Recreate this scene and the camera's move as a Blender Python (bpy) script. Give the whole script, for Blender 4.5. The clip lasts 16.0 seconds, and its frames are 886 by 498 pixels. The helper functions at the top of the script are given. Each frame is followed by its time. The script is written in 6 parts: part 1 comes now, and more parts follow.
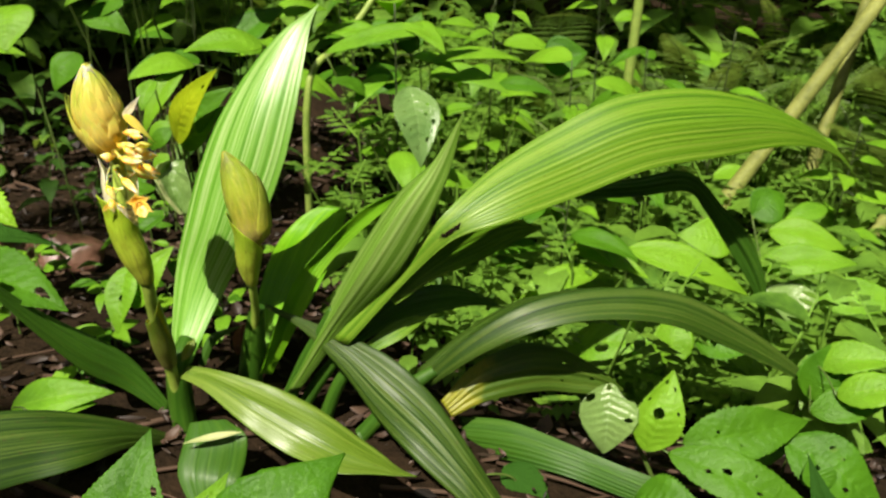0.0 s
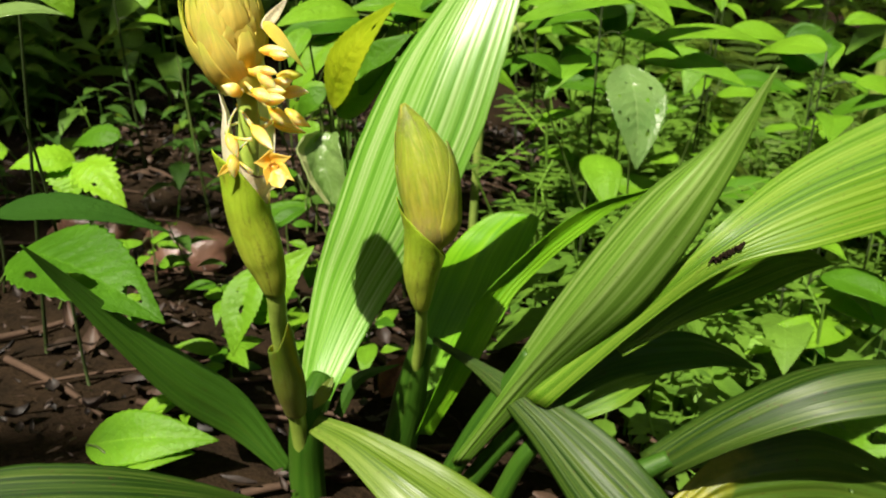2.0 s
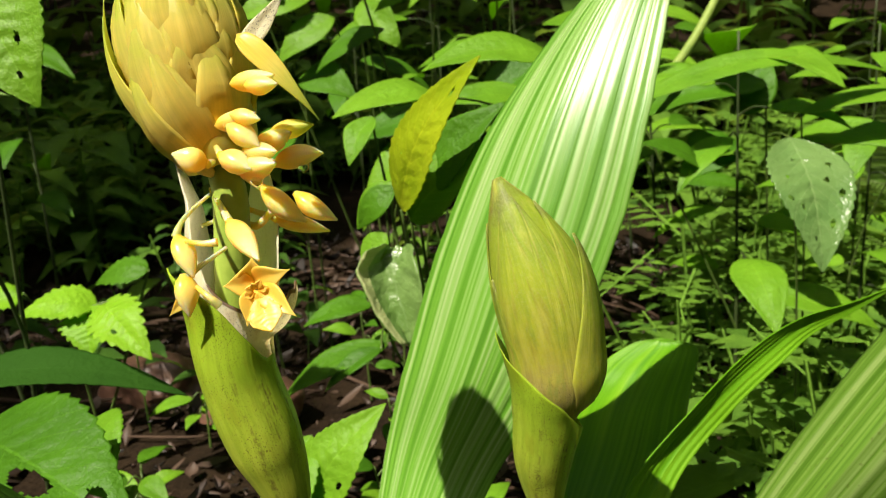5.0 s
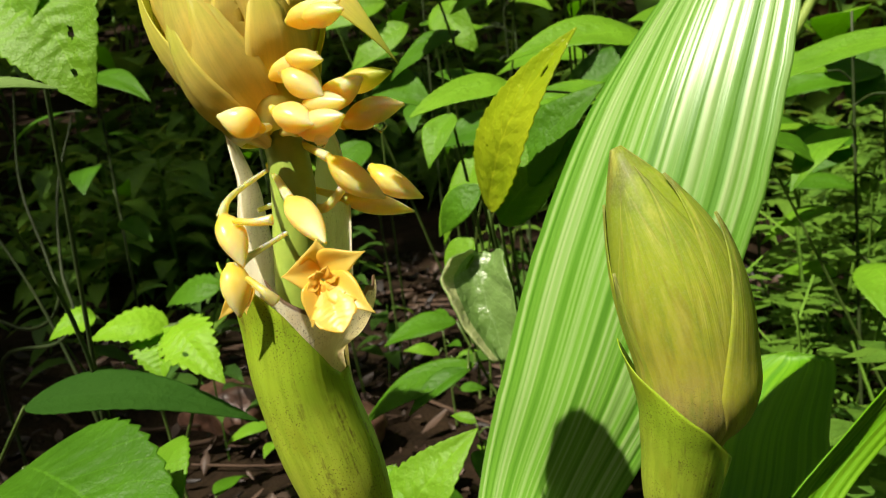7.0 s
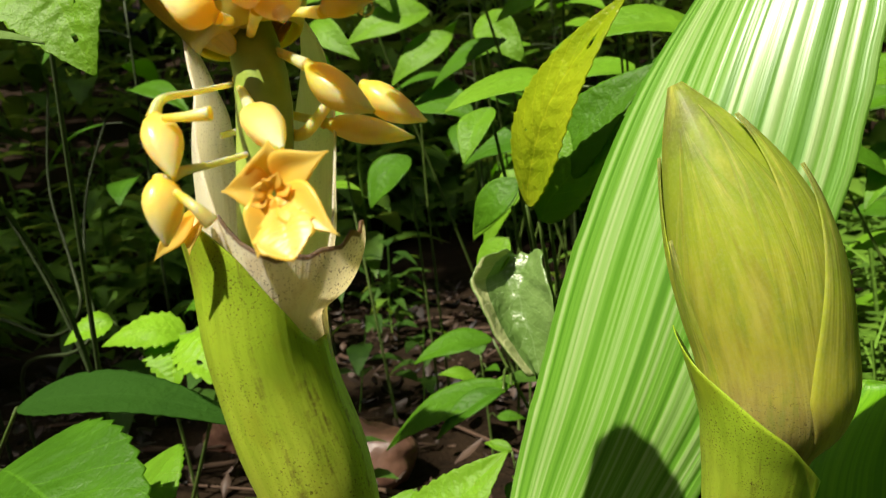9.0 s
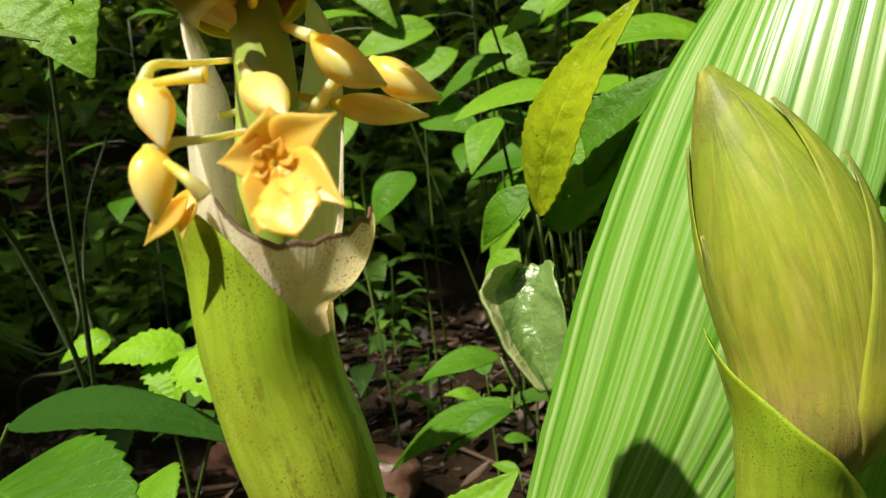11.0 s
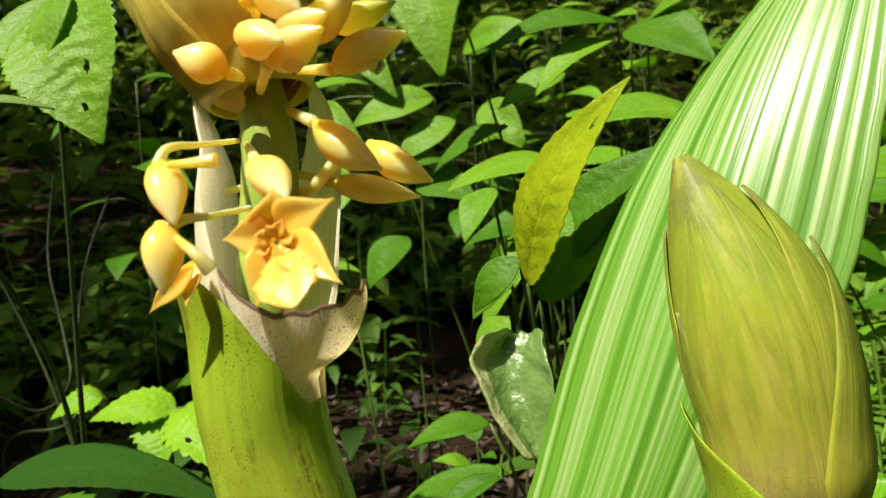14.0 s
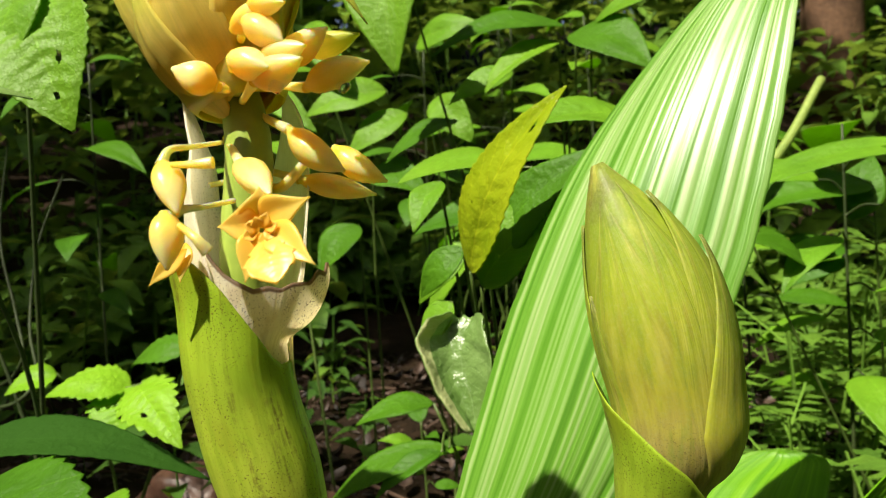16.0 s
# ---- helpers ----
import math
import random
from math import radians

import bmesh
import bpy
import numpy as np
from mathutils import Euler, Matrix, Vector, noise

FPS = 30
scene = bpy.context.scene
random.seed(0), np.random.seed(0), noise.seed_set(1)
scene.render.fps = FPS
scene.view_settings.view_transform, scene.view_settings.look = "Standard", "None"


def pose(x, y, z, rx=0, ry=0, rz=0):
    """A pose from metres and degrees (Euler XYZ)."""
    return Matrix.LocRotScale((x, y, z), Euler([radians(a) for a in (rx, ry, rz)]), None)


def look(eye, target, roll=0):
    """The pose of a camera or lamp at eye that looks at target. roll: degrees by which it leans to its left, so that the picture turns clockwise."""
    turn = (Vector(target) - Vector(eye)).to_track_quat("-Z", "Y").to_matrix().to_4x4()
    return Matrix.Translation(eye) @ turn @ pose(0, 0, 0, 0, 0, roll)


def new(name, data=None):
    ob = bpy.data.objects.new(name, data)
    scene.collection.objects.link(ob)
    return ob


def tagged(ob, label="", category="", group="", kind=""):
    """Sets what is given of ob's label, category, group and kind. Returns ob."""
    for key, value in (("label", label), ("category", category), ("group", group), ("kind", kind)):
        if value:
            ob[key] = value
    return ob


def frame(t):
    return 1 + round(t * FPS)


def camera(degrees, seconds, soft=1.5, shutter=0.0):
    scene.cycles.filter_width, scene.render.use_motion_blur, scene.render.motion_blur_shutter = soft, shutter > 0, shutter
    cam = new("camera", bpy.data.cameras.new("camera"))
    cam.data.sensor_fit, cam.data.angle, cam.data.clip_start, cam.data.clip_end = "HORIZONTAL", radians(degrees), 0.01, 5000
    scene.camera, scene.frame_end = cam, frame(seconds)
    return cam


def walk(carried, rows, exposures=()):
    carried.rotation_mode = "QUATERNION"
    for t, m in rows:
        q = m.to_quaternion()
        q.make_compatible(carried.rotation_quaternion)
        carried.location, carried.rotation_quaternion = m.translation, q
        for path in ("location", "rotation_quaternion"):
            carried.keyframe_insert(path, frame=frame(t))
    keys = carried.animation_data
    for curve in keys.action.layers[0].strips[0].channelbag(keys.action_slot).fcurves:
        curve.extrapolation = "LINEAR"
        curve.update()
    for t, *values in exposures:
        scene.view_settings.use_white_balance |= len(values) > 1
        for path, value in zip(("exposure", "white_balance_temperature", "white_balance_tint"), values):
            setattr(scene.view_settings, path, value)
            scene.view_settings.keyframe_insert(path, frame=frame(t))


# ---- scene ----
cam = camera(59.0, 16.0, soft=1.0)
PATH = [
    (0, (0.014, 0.06, 0.457), (-0.012, 1.832, -0.471), 0.6),
    (0.5, (0.015, 0.05, 0.436), (-0.013, 1.821, -0.492), 0.6),
    (1, (0.015, 0.065, 0.417), (-0.01, 1.833, -0.517), 0.7),
    (1.5, (-0.017, 0.116, 0.392), (-0.111, 1.865, -0.575), 1.5),
    (2, (-0.06, 0.227, 0.36), (-0.405, 1.996, -0.507), 0.7),
    (2.5, (-0.065, 0.308, 0.331), (-0.589, 2.078, -0.437), -1.0),
    (3, (-0.077, 0.353, 0.309), (-0.648, 2.154, -0.348), -1.7),
    (3.5, (-0.072, 0.342, 0.313), (-0.641, 2.168, -0.273), -2.7),
    (6, (-0.109, 0.378, 0.297), (-0.829, 2.169, -0.226), -8.4),
    (6.5, (-0.111, 0.385, 0.291), (-0.911, 2.15, -0.204), -9.1),
    (7, (-0.112, 0.391, 0.29), (-0.91, 2.162, -0.186), -8.2),
    (7.5, (-0.108, 0.391, 0.286), (-0.888, 2.174, -0.179), -7.3),
    (8, (-0.11, 0.412, 0.274), (-0.927, 2.185, -0.164), -7.7),
    (8.5, (-0.119, 0.419, 0.268), (-0.993, 2.171, -0.14), -7.6),
    (9, (-0.12, 0.419, 0.267), (-1.026, 2.164, -0.1), -7.4),
    (11.5, (-0.131, 0.432, 0.26), (-1.041, 2.194, 0.003), -7.3),
    (12, (-0.135, 0.442, 0.26), (-1.058, 2.21, 0.116), -8.6),
    (12.5, (-0.133, 0.44, 0.26), (-1.031, 2.224, 0.156), -8.5),
    (13, (-0.135, 0.438, 0.26), (-1.029, 2.223, 0.14), -8.0),
    (13.5, (-0.131, 0.431, 0.263), (-1.034, 2.21, 0.126), -6.9),
    (14, (-0.122, 0.42, 0.263), (-1.013, 2.204, 0.114), -5.9),
    (14.5, (-0.115, 0.416, 0.263), (-0.967, 2.218, 0.097), -5.2),
    (15, (-0.113, 0.409, 0.265), (-0.937, 2.224, 0.094), -4.5),
    (15.5, (-0.112, 0.403, 0.266), (-0.904, 2.232, 0.097), -4.3),
    (16, (-0.112, 0.399, 0.265), (-0.886, 2.234, 0.076), -4.3),
]
walk(cam, [(t, look(eye, target, roll)) for t, eye, target, roll in PATH], [(0.0, 0.88, 6500, 9), (2.0, 0.86, 6500, 9), (3.0, 0.76, 6500, 9), (3.5, 0.80, 6500, 9), (6.0, 0.74, 6500, 9), (7.0, 0.66, 6500, 9), (9.0, 0.70, 6500, 9), (12.5, 0.71, 6500, 9), (14.5, 0.82, 6500, 9), (16.0, 0.86, 6500, 9)])

# a wide-open lens, focused on the nearest leaf
cam.data.dof.use_dof = True
cam.data.dof.focus_distance = 0.16
cam.data.dof.aperture_fstop = cam.data.lens / 0.72

# ---- light: a high sun through gaps in the canopy, and the sky ----
SUN_DIR = Vector((-0.19, -0.49, 0.88)).normalized()
world = bpy.data.worlds.new("forest_sky")
scene.world = world
world.use_nodes = True
wn = world.node_tree.nodes
sky = wn.new("ShaderNodeTexSky")
sky.sky_type = "NISHITA"
sky.sun_disc = False
sky.sun_elevation = math.asin(SUN_DIR.z)
sky.sun_rotation = math.atan2(SUN_DIR.x, SUN_DIR.y)
sky.air_density = 0.5
sky.dust_density = 5.0
sky.ozone_density = 0.4
wn["Background"].inputs["Strength"].default_value = 0.060
world.node_tree.links.new(sky.outputs["Color"], wn["Background"].inputs["Color"])
sun = new("sun", bpy.data.lights.new("sun", "SUN"))
sun.data.energy = 5.4
sun.data.angle = radians(0.6)
sun.data.color = (1.0, 0.905, 0.76)
sun.matrix_world = look((0, 0, 6), Vector((0, 0, 6)) - SUN_DIR)


# ---- materials ----
class Nodes:
    """A small wrapper to write node trees in lines."""

    def __init__(self, name):
        self.mat = bpy.data.materials.new(name)
        self.mat.use_nodes = True
        self.t = self.mat.node_tree
        self.bsdf = self.t.nodes["Principled BSDF"]
        self.out = self.t.nodes["Material Output"]

    def add(self, kind, **inputs):
        n = self.t.nodes.new(kind)
        for k, v in inputs.items():
            self.put(n, k, v)
        return n

    def put(self, n, key, v):
        s = n.inputs[int(key[1:])] if key[0] == "i" and key[1:].isdigit() else n.inputs[key.replace("_", " ")]
        if isinstance(v, bpy.types.NodeSocket):
            self.t.links.new(v, s)
        else:
            s.default_value = v

    def math(self, op, a, b=0.0, c=0.0):
        n = self.add("ShaderNodeMath", i0=a, i1=b, i2=c)
        n.operation = op
        return n.outputs[0]

    def ramp(self, fac, stops):
        n = self.add("ShaderNodeValToRGB", Fac=fac)
        e = n.color_ramp.elements
        while len(e) < len(stops):
            e.new(0.5)
        for el, (p, c) in zip(e, stops):
            el.position, el.color = p, (*c, 1) if len(c) == 3 else c
        return n.outputs[0]

    def mix(self, fac, a, b, how="MIX"):
        n = self.t.nodes.new("ShaderNodeMix")
        n.data_type, n.blend_type = "RGBA", how
        for s, v in ((n.inputs[0], fac), (n.inputs[6], a), (n.inputs[7], b)):
            if isinstance(v, bpy.types.NodeSocket):
                self.t.links.new(v, s)
            else:
                s.default_value = (*v, 1) if isinstance(v, tuple) and len(v) == 3 else v
        return n.outputs[2]

    def noise(self, scale, detail=4.0, vector=None, rough=0.55):
        n = self.add("ShaderNodeTexNoise", Scale=scale, Detail=detail, Roughness=rough)
        if vector is not None:
            self.t.links.new(vector, n.inputs["Vector"])
        return n.outputs[0]

    def coord(self, which="Object"):
        return self.add("ShaderNodeTexCoord").outputs[which]

    def uv(self):
        s = self.add("ShaderNodeSeparateXYZ", i0=self.coord("UV"))
        return s.outputs[0], s.outputs[1]

    def scaled(self, vector, sx, sy, sz=1.0):
        m = self.add("ShaderNodeMapping", Vector=vector)
        m.inputs["Scale"].default_value = (sx, sy, sz)
        return m.outputs[0]

    def shift(self, vector, amount):
        m = self.add("ShaderNodeVectorMath", i0=vector, i1=amount)
        return m.outputs[0]

    def random(self):
        return self.add("ShaderNodeObjectInfo").outputs["Random"]

    def island(self):
        return self.add("ShaderNodeNewGeometry").outputs["Random Per Island"]

    def bump(self, height, strength, distance=0.001):
        b = self.add("ShaderNodeBump", Height=height, Strength=strength, Distance=distance)
        self.put(self.bsdf, "Normal", b.outputs[0])
        return b.outputs[0]

    def leafy(self, colour, through_colour, amount, normal=None):
        """Lets part of the light pass through a thin sheet."""
        tr = self.add("ShaderNodeBsdfTranslucent", Color=through_colour)
        if normal is not None:
            self.put(tr, "Normal", normal)
        m = self.add("ShaderNodeMixShader", i0=amount, i1=self.bsdf.outputs[0], i2=tr.outputs[0])
        self.put(self.bsdf, "Base_Color", colour)
        self.t.links.new(m.outputs[0], self.out.inputs[0])


def blade_material(name, dark, mid, pale, rough=0.34, spots=0.0, bands=13, coat=0.12, spec=0.45, patch=0.0, coat_rough=0.30, coat_ior=1.5, dry=0.25, fineness=0.55, breadth=0.45, sheen_from=0.0, lines=110, crisp=1.9, glow=0.35):
    """Ribbed strap leaf: uneven stripes along the blade at three widths, sheen broken by the ribs, small specks."""
    n = Nodes(name)
    u, v = n.uv()
    uvv = n.coord("UV")
    rnd = n.random()
    off = n.add("ShaderNodeCombineXYZ", X=n.math("MULTIPLY", rnd, 7.0), Y=n.math("MULTIPLY", rnd, 3.0))
    fine = n.noise(1.0, 3.0, n.shift(n.scaled(uvv, lines, 1.6), off.outputs[0]))
    streak = n.noise(1.0, 2.0, n.shift(n.scaled(uvv, bands * 2.6, 0.9), off.outputs[0]))
    broad = n.noise(1.0, 2.0, n.shift(n.scaled(uvv, bands * 0.7, 0.7), off.outputs[0]))
    blotch = n.noise(42.0, 5.0, n.coord("Object"))
    f = n.math("ADD", n.math("MULTIPLY", streak, 0.75), n.math("MULTIPLY", fine, fineness))
    f = n.math("ADD", f, n.math("MULTIPLY", broad, breadth))
    f = n.math("MULTIPLY_ADD", f, crisp, 0.5 - crisp * 0.5 * (0.75 + fineness + breadth))
    col = n.ramp(f, [(0.15, dark), (0.5, mid), (0.95, pale)])
    col = n.mix(n.math("MULTIPLY", blotch, 0.25), col, mid)
    if patch:
        area = n.math("ADD", n.math("SUBTRACT", 0.26, v), n.math("MULTIPLY", n.math("SUBTRACT", blotch, 0.5), 0.5))
        col = n.mix(n.math("MULTIPLY", n.ramp(area, [(0.0, (0, 0, 0)), (0.12, (1, 1, 1))]), patch), col, (0.25, 0.25, 0.020))
    if spots:
        sp = n.noise(420.0, 2.0, n.coord("Object"))
        col = n.mix(n.ramp(sp, [(0.66, (0, 0, 0)), (0.72, (spots,) * 3)]), col, (0.06, 0.035, 0.012))
    nor = n.bump(n.math("ADD", n.math("MULTIPLY", streak, 2.2), n.math("MULTIPLY", fine, 0.8)), 0.4, 0.0005)
    film = n.add("ShaderNodeBump", Height=n.math("ADD", streak, n.math("MULTIPLY", blotch, 0.6)), Strength=0.5, Distance=0.00035)
    n.put(n.bsdf, "Roughness", n.ramp(blotch, [(0.3, (rough - 0.06,) * 3), (0.7, (rough + 0.1,) * 3)]))
    n.put(n.bsdf, "Specular_IOR_Level", spec)
    coat_share = n.ramp(n.math("ADD", n.math("MULTIPLY", streak, 0.7), n.math("MULTIPLY", blotch, 0.3)), [(0.40, (coat * dry,) * 3), (0.56, (coat,) * 3)])
    # coat is masked off towards the base to place where the sheen shows
    if sheen_from:
        coat_share = n.math("MULTIPLY", coat_share, n.ramp(n.math("ADD", v, n.math("MULTIPLY", n.math("SUBTRACT", broad, 0.5), 0.5)), [(sheen_from, (0.04, 0.04, 0.04)), (sheen_from + 0.25, (1, 1, 1))]))
    n.put(n.bsdf, "Coat_Weight", coat_share)
    n.put(n.bsdf, "Coat_Roughness", coat_rough)
    n.put(n.bsdf, "Coat_IOR", coat_ior)
    n.put(n.bsdf, "Coat_Normal", film.outputs[0])
    n.leafy(col, n.mix(glow, col, (0.38, 0.62, 0.03)), 0.25, nor)
    return n.mat


def herb_material(name, dark, mid, rough=0.5, through_amount=0.36, warm=(0.36, 0.6, 0.03), isl=False, spec=0.32):
    """Netted herb leaf: midrib, side veins, quilted relief."""
    n = Nodes(name)
    u, v = n.uv()
    rnd = n.island() if isl else n.random()
    a = n.math("ABSOLUTE", n.math("SUBTRACT", u, 0.5))
    vein = n.math("LESS_THAN", n.math("ABSOLUTE", n.math("SINE", n.math("MULTIPLY", n.math("SUBTRACT", v, n.math("MULTIPLY", a, 0.55)), 29.0))), 0.09)
    rib = n.math("LESS_THAN", a, 0.012)
    net = n.noise(260.0, 3.0, n.coord("Object"))
    blot = n.noise(30.0, 4.0, n.coord("Object"))
    col = n.ramp(blot, [(0.3, dark), (0.7, mid)])
    col = n.mix(n.math("MULTIPLY", rnd, 0.6), col, (mid[0] * 1.25, mid[1] * 1.1, mid[2]))
    col = n.mix(n.math("MULTIPLY", n.math("MAXIMUM", vein, rib), 0.5), col, (mid[0] * 1.5, mid[1] * 1.35, mid[2] * 1.6))
    quilt = n.math("ADD", n.math("MULTIPLY", n.math("MAXIMUM", vein, rib), -0.8), n.math("MULTIPLY", net, 0.6))
    nor = n.bump(quilt, 0.8, 0.0020)
    n.put(n.bsdf, "Roughness", rough)
    n.put(n.bsdf, "Specular_IOR_Level", spec)
    n.leafy(col, n.mix(0.5, col, warm), through_amount, nor)
    return n.mat


def bract_material(name, stops, speck, sss=0.3, rough=0.45, rim=False, through_amount=0.35, nerves=0.34, relief=0.35, ribs=46, streaks=0.0, low_specks=False, mottle=0.0, clouds=0.0):
    """Sheathing bract: colour runs along it, thin nerves, brown specks, at times a torn brown rim."""
    n = Nodes(name)
    u, v = n.uv()
    nerve = n.noise(1.0, 2.0, n.scaled(n.coord("UV"), ribs, 1.2))
    blot = n.noise(120.0, 4.0, n.coord("Object"))
    fac = n.math("ADD", v, n.math("MULTIPLY", n.math("SUBTRACT", blot, 0.5), 0.5))
    col = n.ramp(fac, stops)
    low = stops[0][1]
    col = n.mix(n.ramp(nerve, [(0.42, (0, 0, 0)), (0.72, (nerves,) * 3)]), col, (low[0] * 0.45, low[1] * 0.6, low[2] * 0.3))
    sp = n.noise(2600.0, 2.0, n.coord("Object"), 0.7)
    zone = n.noise(90.0, 2.0, n.coord("Object"))
    dots = n.math("MULTIPLY", n.ramp(sp, [(0.58, (0, 0, 0)), (0.66, (1, 1, 1))]), n.ramp(zone, [(0.36, (0, 0, 0)), (0.58, (1, 1, 1))]))
    stain = n.noise(1.0, 3.0, n.scaled(n.coord("UV"), 7, 3.0))
    col = n.mix(n.math("MULTIPLY", n.ramp(stain, [(0.52, (0, 0, 0)), (0.62, (0.34, 0.34, 0.34))]), speck), col, (low[0] * 0.62, low[1] * 0.50, low[2] * 0.35))
    if low_specks:
        dots = n.math("MULTIPLY", dots, n.ramp(v, [(0.12, (1, 1, 1)), (0.36, (0.05, 0.05, 0.05))]))
    col = n.mix(n.math("MULTIPLY", dots, speck), col, (0.09, 0.04, 0.012))
    if mottle:
        fleck = n.noise(1.0, 5.0, n.scaled(n.coord("UV"), 34, 5.0), 0.7)
        col = n.mix(n.math("MULTIPLY", n.ramp(fleck, [(0.40, (1, 1, 1)), (0.56, (0, 0, 0))]), mottle), col, (low[0] * 0.45, low[1] * 0.62, low[2] * 0.25))
    if clouds:
        wet = n.noise(1.0, 5.0, n.scaled(n.coord("UV"), 6, 3.2), 0.68)
        col = n.mix(n.math("MULTIPLY", n.ramp(wet, [(0.50, (0, 0, 0)), (0.66, (1, 1, 1))]), clouds), col, (0.86, 0.82, 0.16))
        col = n.mix(n.math("MULTIPLY", n.ramp(wet, [(0.34, (1, 1, 1)), (0.48, (0, 0, 0))]), clouds), col, (0.38, 0.50, 0.05))
        down = n.noise(1500.0, 2.0, n.coord("Object"), 0.6)
        col = n.mix(n.math("MULTIPLY", n.ramp(down, [(0.45, (0, 0, 0)), (0.75, (1, 1, 1))]), clouds * 0.35), col, (0.72, 0.76, 0.30))
    if streaks:
        line = n.noise(1.0, 4.0, n.scaled(n.coord("UV"), 15, 1.1), 0.7)
        grit = n.noise(700.0, 3.0, n.coord("Object"), 0.7)
        mark = n.math("MULTIPLY", n.ramp(line, [(0.54, (0, 0, 0)), (0.64, (1, 1, 1))]), n.ramp(grit, [(0.40, (0, 0, 0)), (0.60, (1, 1, 1))]))
        col = n.mix(n.math("MULTIPLY", mark, streaks), col, (0.12, 0.075, 0.02))
    if rim:
        col = n.mix(n.ramp(n.math("ADD", v, n.math("MULTIPLY", blot, 0.06)), [(0.985, (0, 0, 0)), (1.0, (0.85, 0.85, 0.85))]), col, (0.16, 0.07, 0.03))
    nor = n.bump(n.math("ADD", nerve, n.math("MULTIPLY", blot, 0.6)), relief, 0.0007)
    n.put(n.bsdf, "Roughness", rough)
    n.put(n.bsdf, "Specular_IOR_Level", 0.35)
    n.put(n.bsdf, "Subsurface_Weight", sss)
    n.put(n.bsdf, "Subsurface_Radius", (1.0, 0.75, 0.2))
    n.put(n.bsdf, "Subsurface_Scale", 0.005)
    n.leafy(col, col, through_amount, nor)
    return n.mat


def waxy_material(name, base, tip, rough=0.24, sss=0.9, thin=0.28):
    """Fleshy yellow flower tissue, lit from inside by scattering."""
    n = Nodes(name)
    u, v = n.uv()
    blot = n.noise(260.0, 3.0, n.coord("Object"))
    fac = n.math("ADD", v, n.math("MULTIPLY", n.math("SUBTRACT", blot, 0.5), 0.5))
    col = n.ramp(fac, [(0.15, base), (0.9, tip)])
    nor = n.bump(blot, 0.15, 0.0005)
    n.put(n.bsdf, "Roughness", rough)
    n.put(n.bsdf, "Subsurface_Weight", sss)
    n.put(n.bsdf, "Subsurface_Radius", (1.0, 0.6, 0.12))
    n.put(n.bsdf, "Subsurface_Scale", 0.007)
    n.leafy(col, n.mix(0.4, col, (0.97, 0.64, 0.07)), thin, nor)
    return n.mat


def solid_material(name, a, b, scale, rough=0.6, bump=0.4, isl=False, dist=0.002):
    n = Nodes(name)
    o = n.coord("Object")
    big, small = n.noise(scale, 6.0, o, 0.65), n.noise(scale * 6, 3.0, o)
    f = n.math("ADD", n.math("MULTIPLY", big, 0.65), n.math("MULTIPLY", small, 0.35))
    if isl:
        f = n.math("ADD", n.math("MULTIPLY", f, 0.5), n.math("MULTIPLY", n.island(), 0.5))
    n.put(n.bsdf, "Base_Color", n.ramp(f, [(0.32, a), (0.68, b)]))
    n.put(n.bsdf, "Roughness", rough)
    n.put(n.bsdf, "Specular_IOR_Level", 0.5 - 0.45 * max(0.0, rough - 0.5) / 0.5)
    n.bump(f, bump, dist)
    return n.mat


M_BLADE = blade_material("strap_leaf", (0.030, 0.100, 0.004), (0.098, 0.218, 0.008), (0.215, 0.330, 0.038), 0.42, 0.5, 13, 0.16, 0.3, coat_rough=0.30, lines=60, crisp=2.6, glow=0.3)
# whitish sheen is partly painted into the pale stripes
M_BLADE_PALE = blade_material("silvery_strap_leaf", (0.07, 0.22, 0.012), (0.15, 0.35, 0.035), (0.42, 0.56, 0.24), 0.36, 0.0, 13, 1.0, 0.5, coat_rough=0.42, coat_ior=1.62, dry=0.06, fineness=0.2, breadth=0.6, sheen_from=0.28, lines=70, crisp=2.2, glow=0.15)
M_BLADE_LIGHT = blade_material("pale_strap_leaf", (0.055, 0.115, 0.006), (0.10, 0.175, 0.012), (0.17, 0.25, 0.04), 0.36, 0.5, 11, 0.5, coat_rough=0.22, dry=0.0, sheen_from=0.45, lines=42, crisp=2.6, fineness=0.7)
# brightened copy of the strap leaf: colour makes up for light it lacks
M_BLADE_BRIGHTENED = blade_material("brightened_strap_leaf", (0.065, 0.220, 0.004), (0.120, 0.310, 0.006), (0.190, 0.390, 0.016), 0.42, 0.0, 11, 0.06, 0.3, lines=60, crisp=1.8)
M_BLADE_STRIPED = blade_material("striped_strap_leaf", (0.062, 0.150, 0.010), (0.135, 0.265, 0.030), (0.29, 0.42, 0.12), 0.42, 0.3, 5, 0.10, 0.3, lines=34, crisp=2.4, glow=0.2)
# dark green of the old leaves, also painted shade on one low leaf
M_BLADE_OLD_AND_SHADED = blade_material("old_and_shaded_strap_leaf", (0.010, 0.034, 0.003), (0.030, 0.072, 0.005), (0.085, 0.135, 0.020), 0.48, 0.7, 11, 0.08, 0.3, lines=42, crisp=3.0, fineness=0.7)
M_BLADE_DULL = blade_material("dull_strap_leaf", (0.021, 0.070, 0.006), (0.037, 0.108, 0.008), (0.070, 0.150, 0.015), 0.42, 0.35, 9, 0.04, 0.3)
M_BLADE_YELLOW = blade_material("yellowing_strap_leaf", (0.03, 0.07, 0.007), (0.055, 0.11, 0.010), (0.10, 0.15, 0.02), 0.4, 0.9, 9, 0.05, 0.35, 0.9)
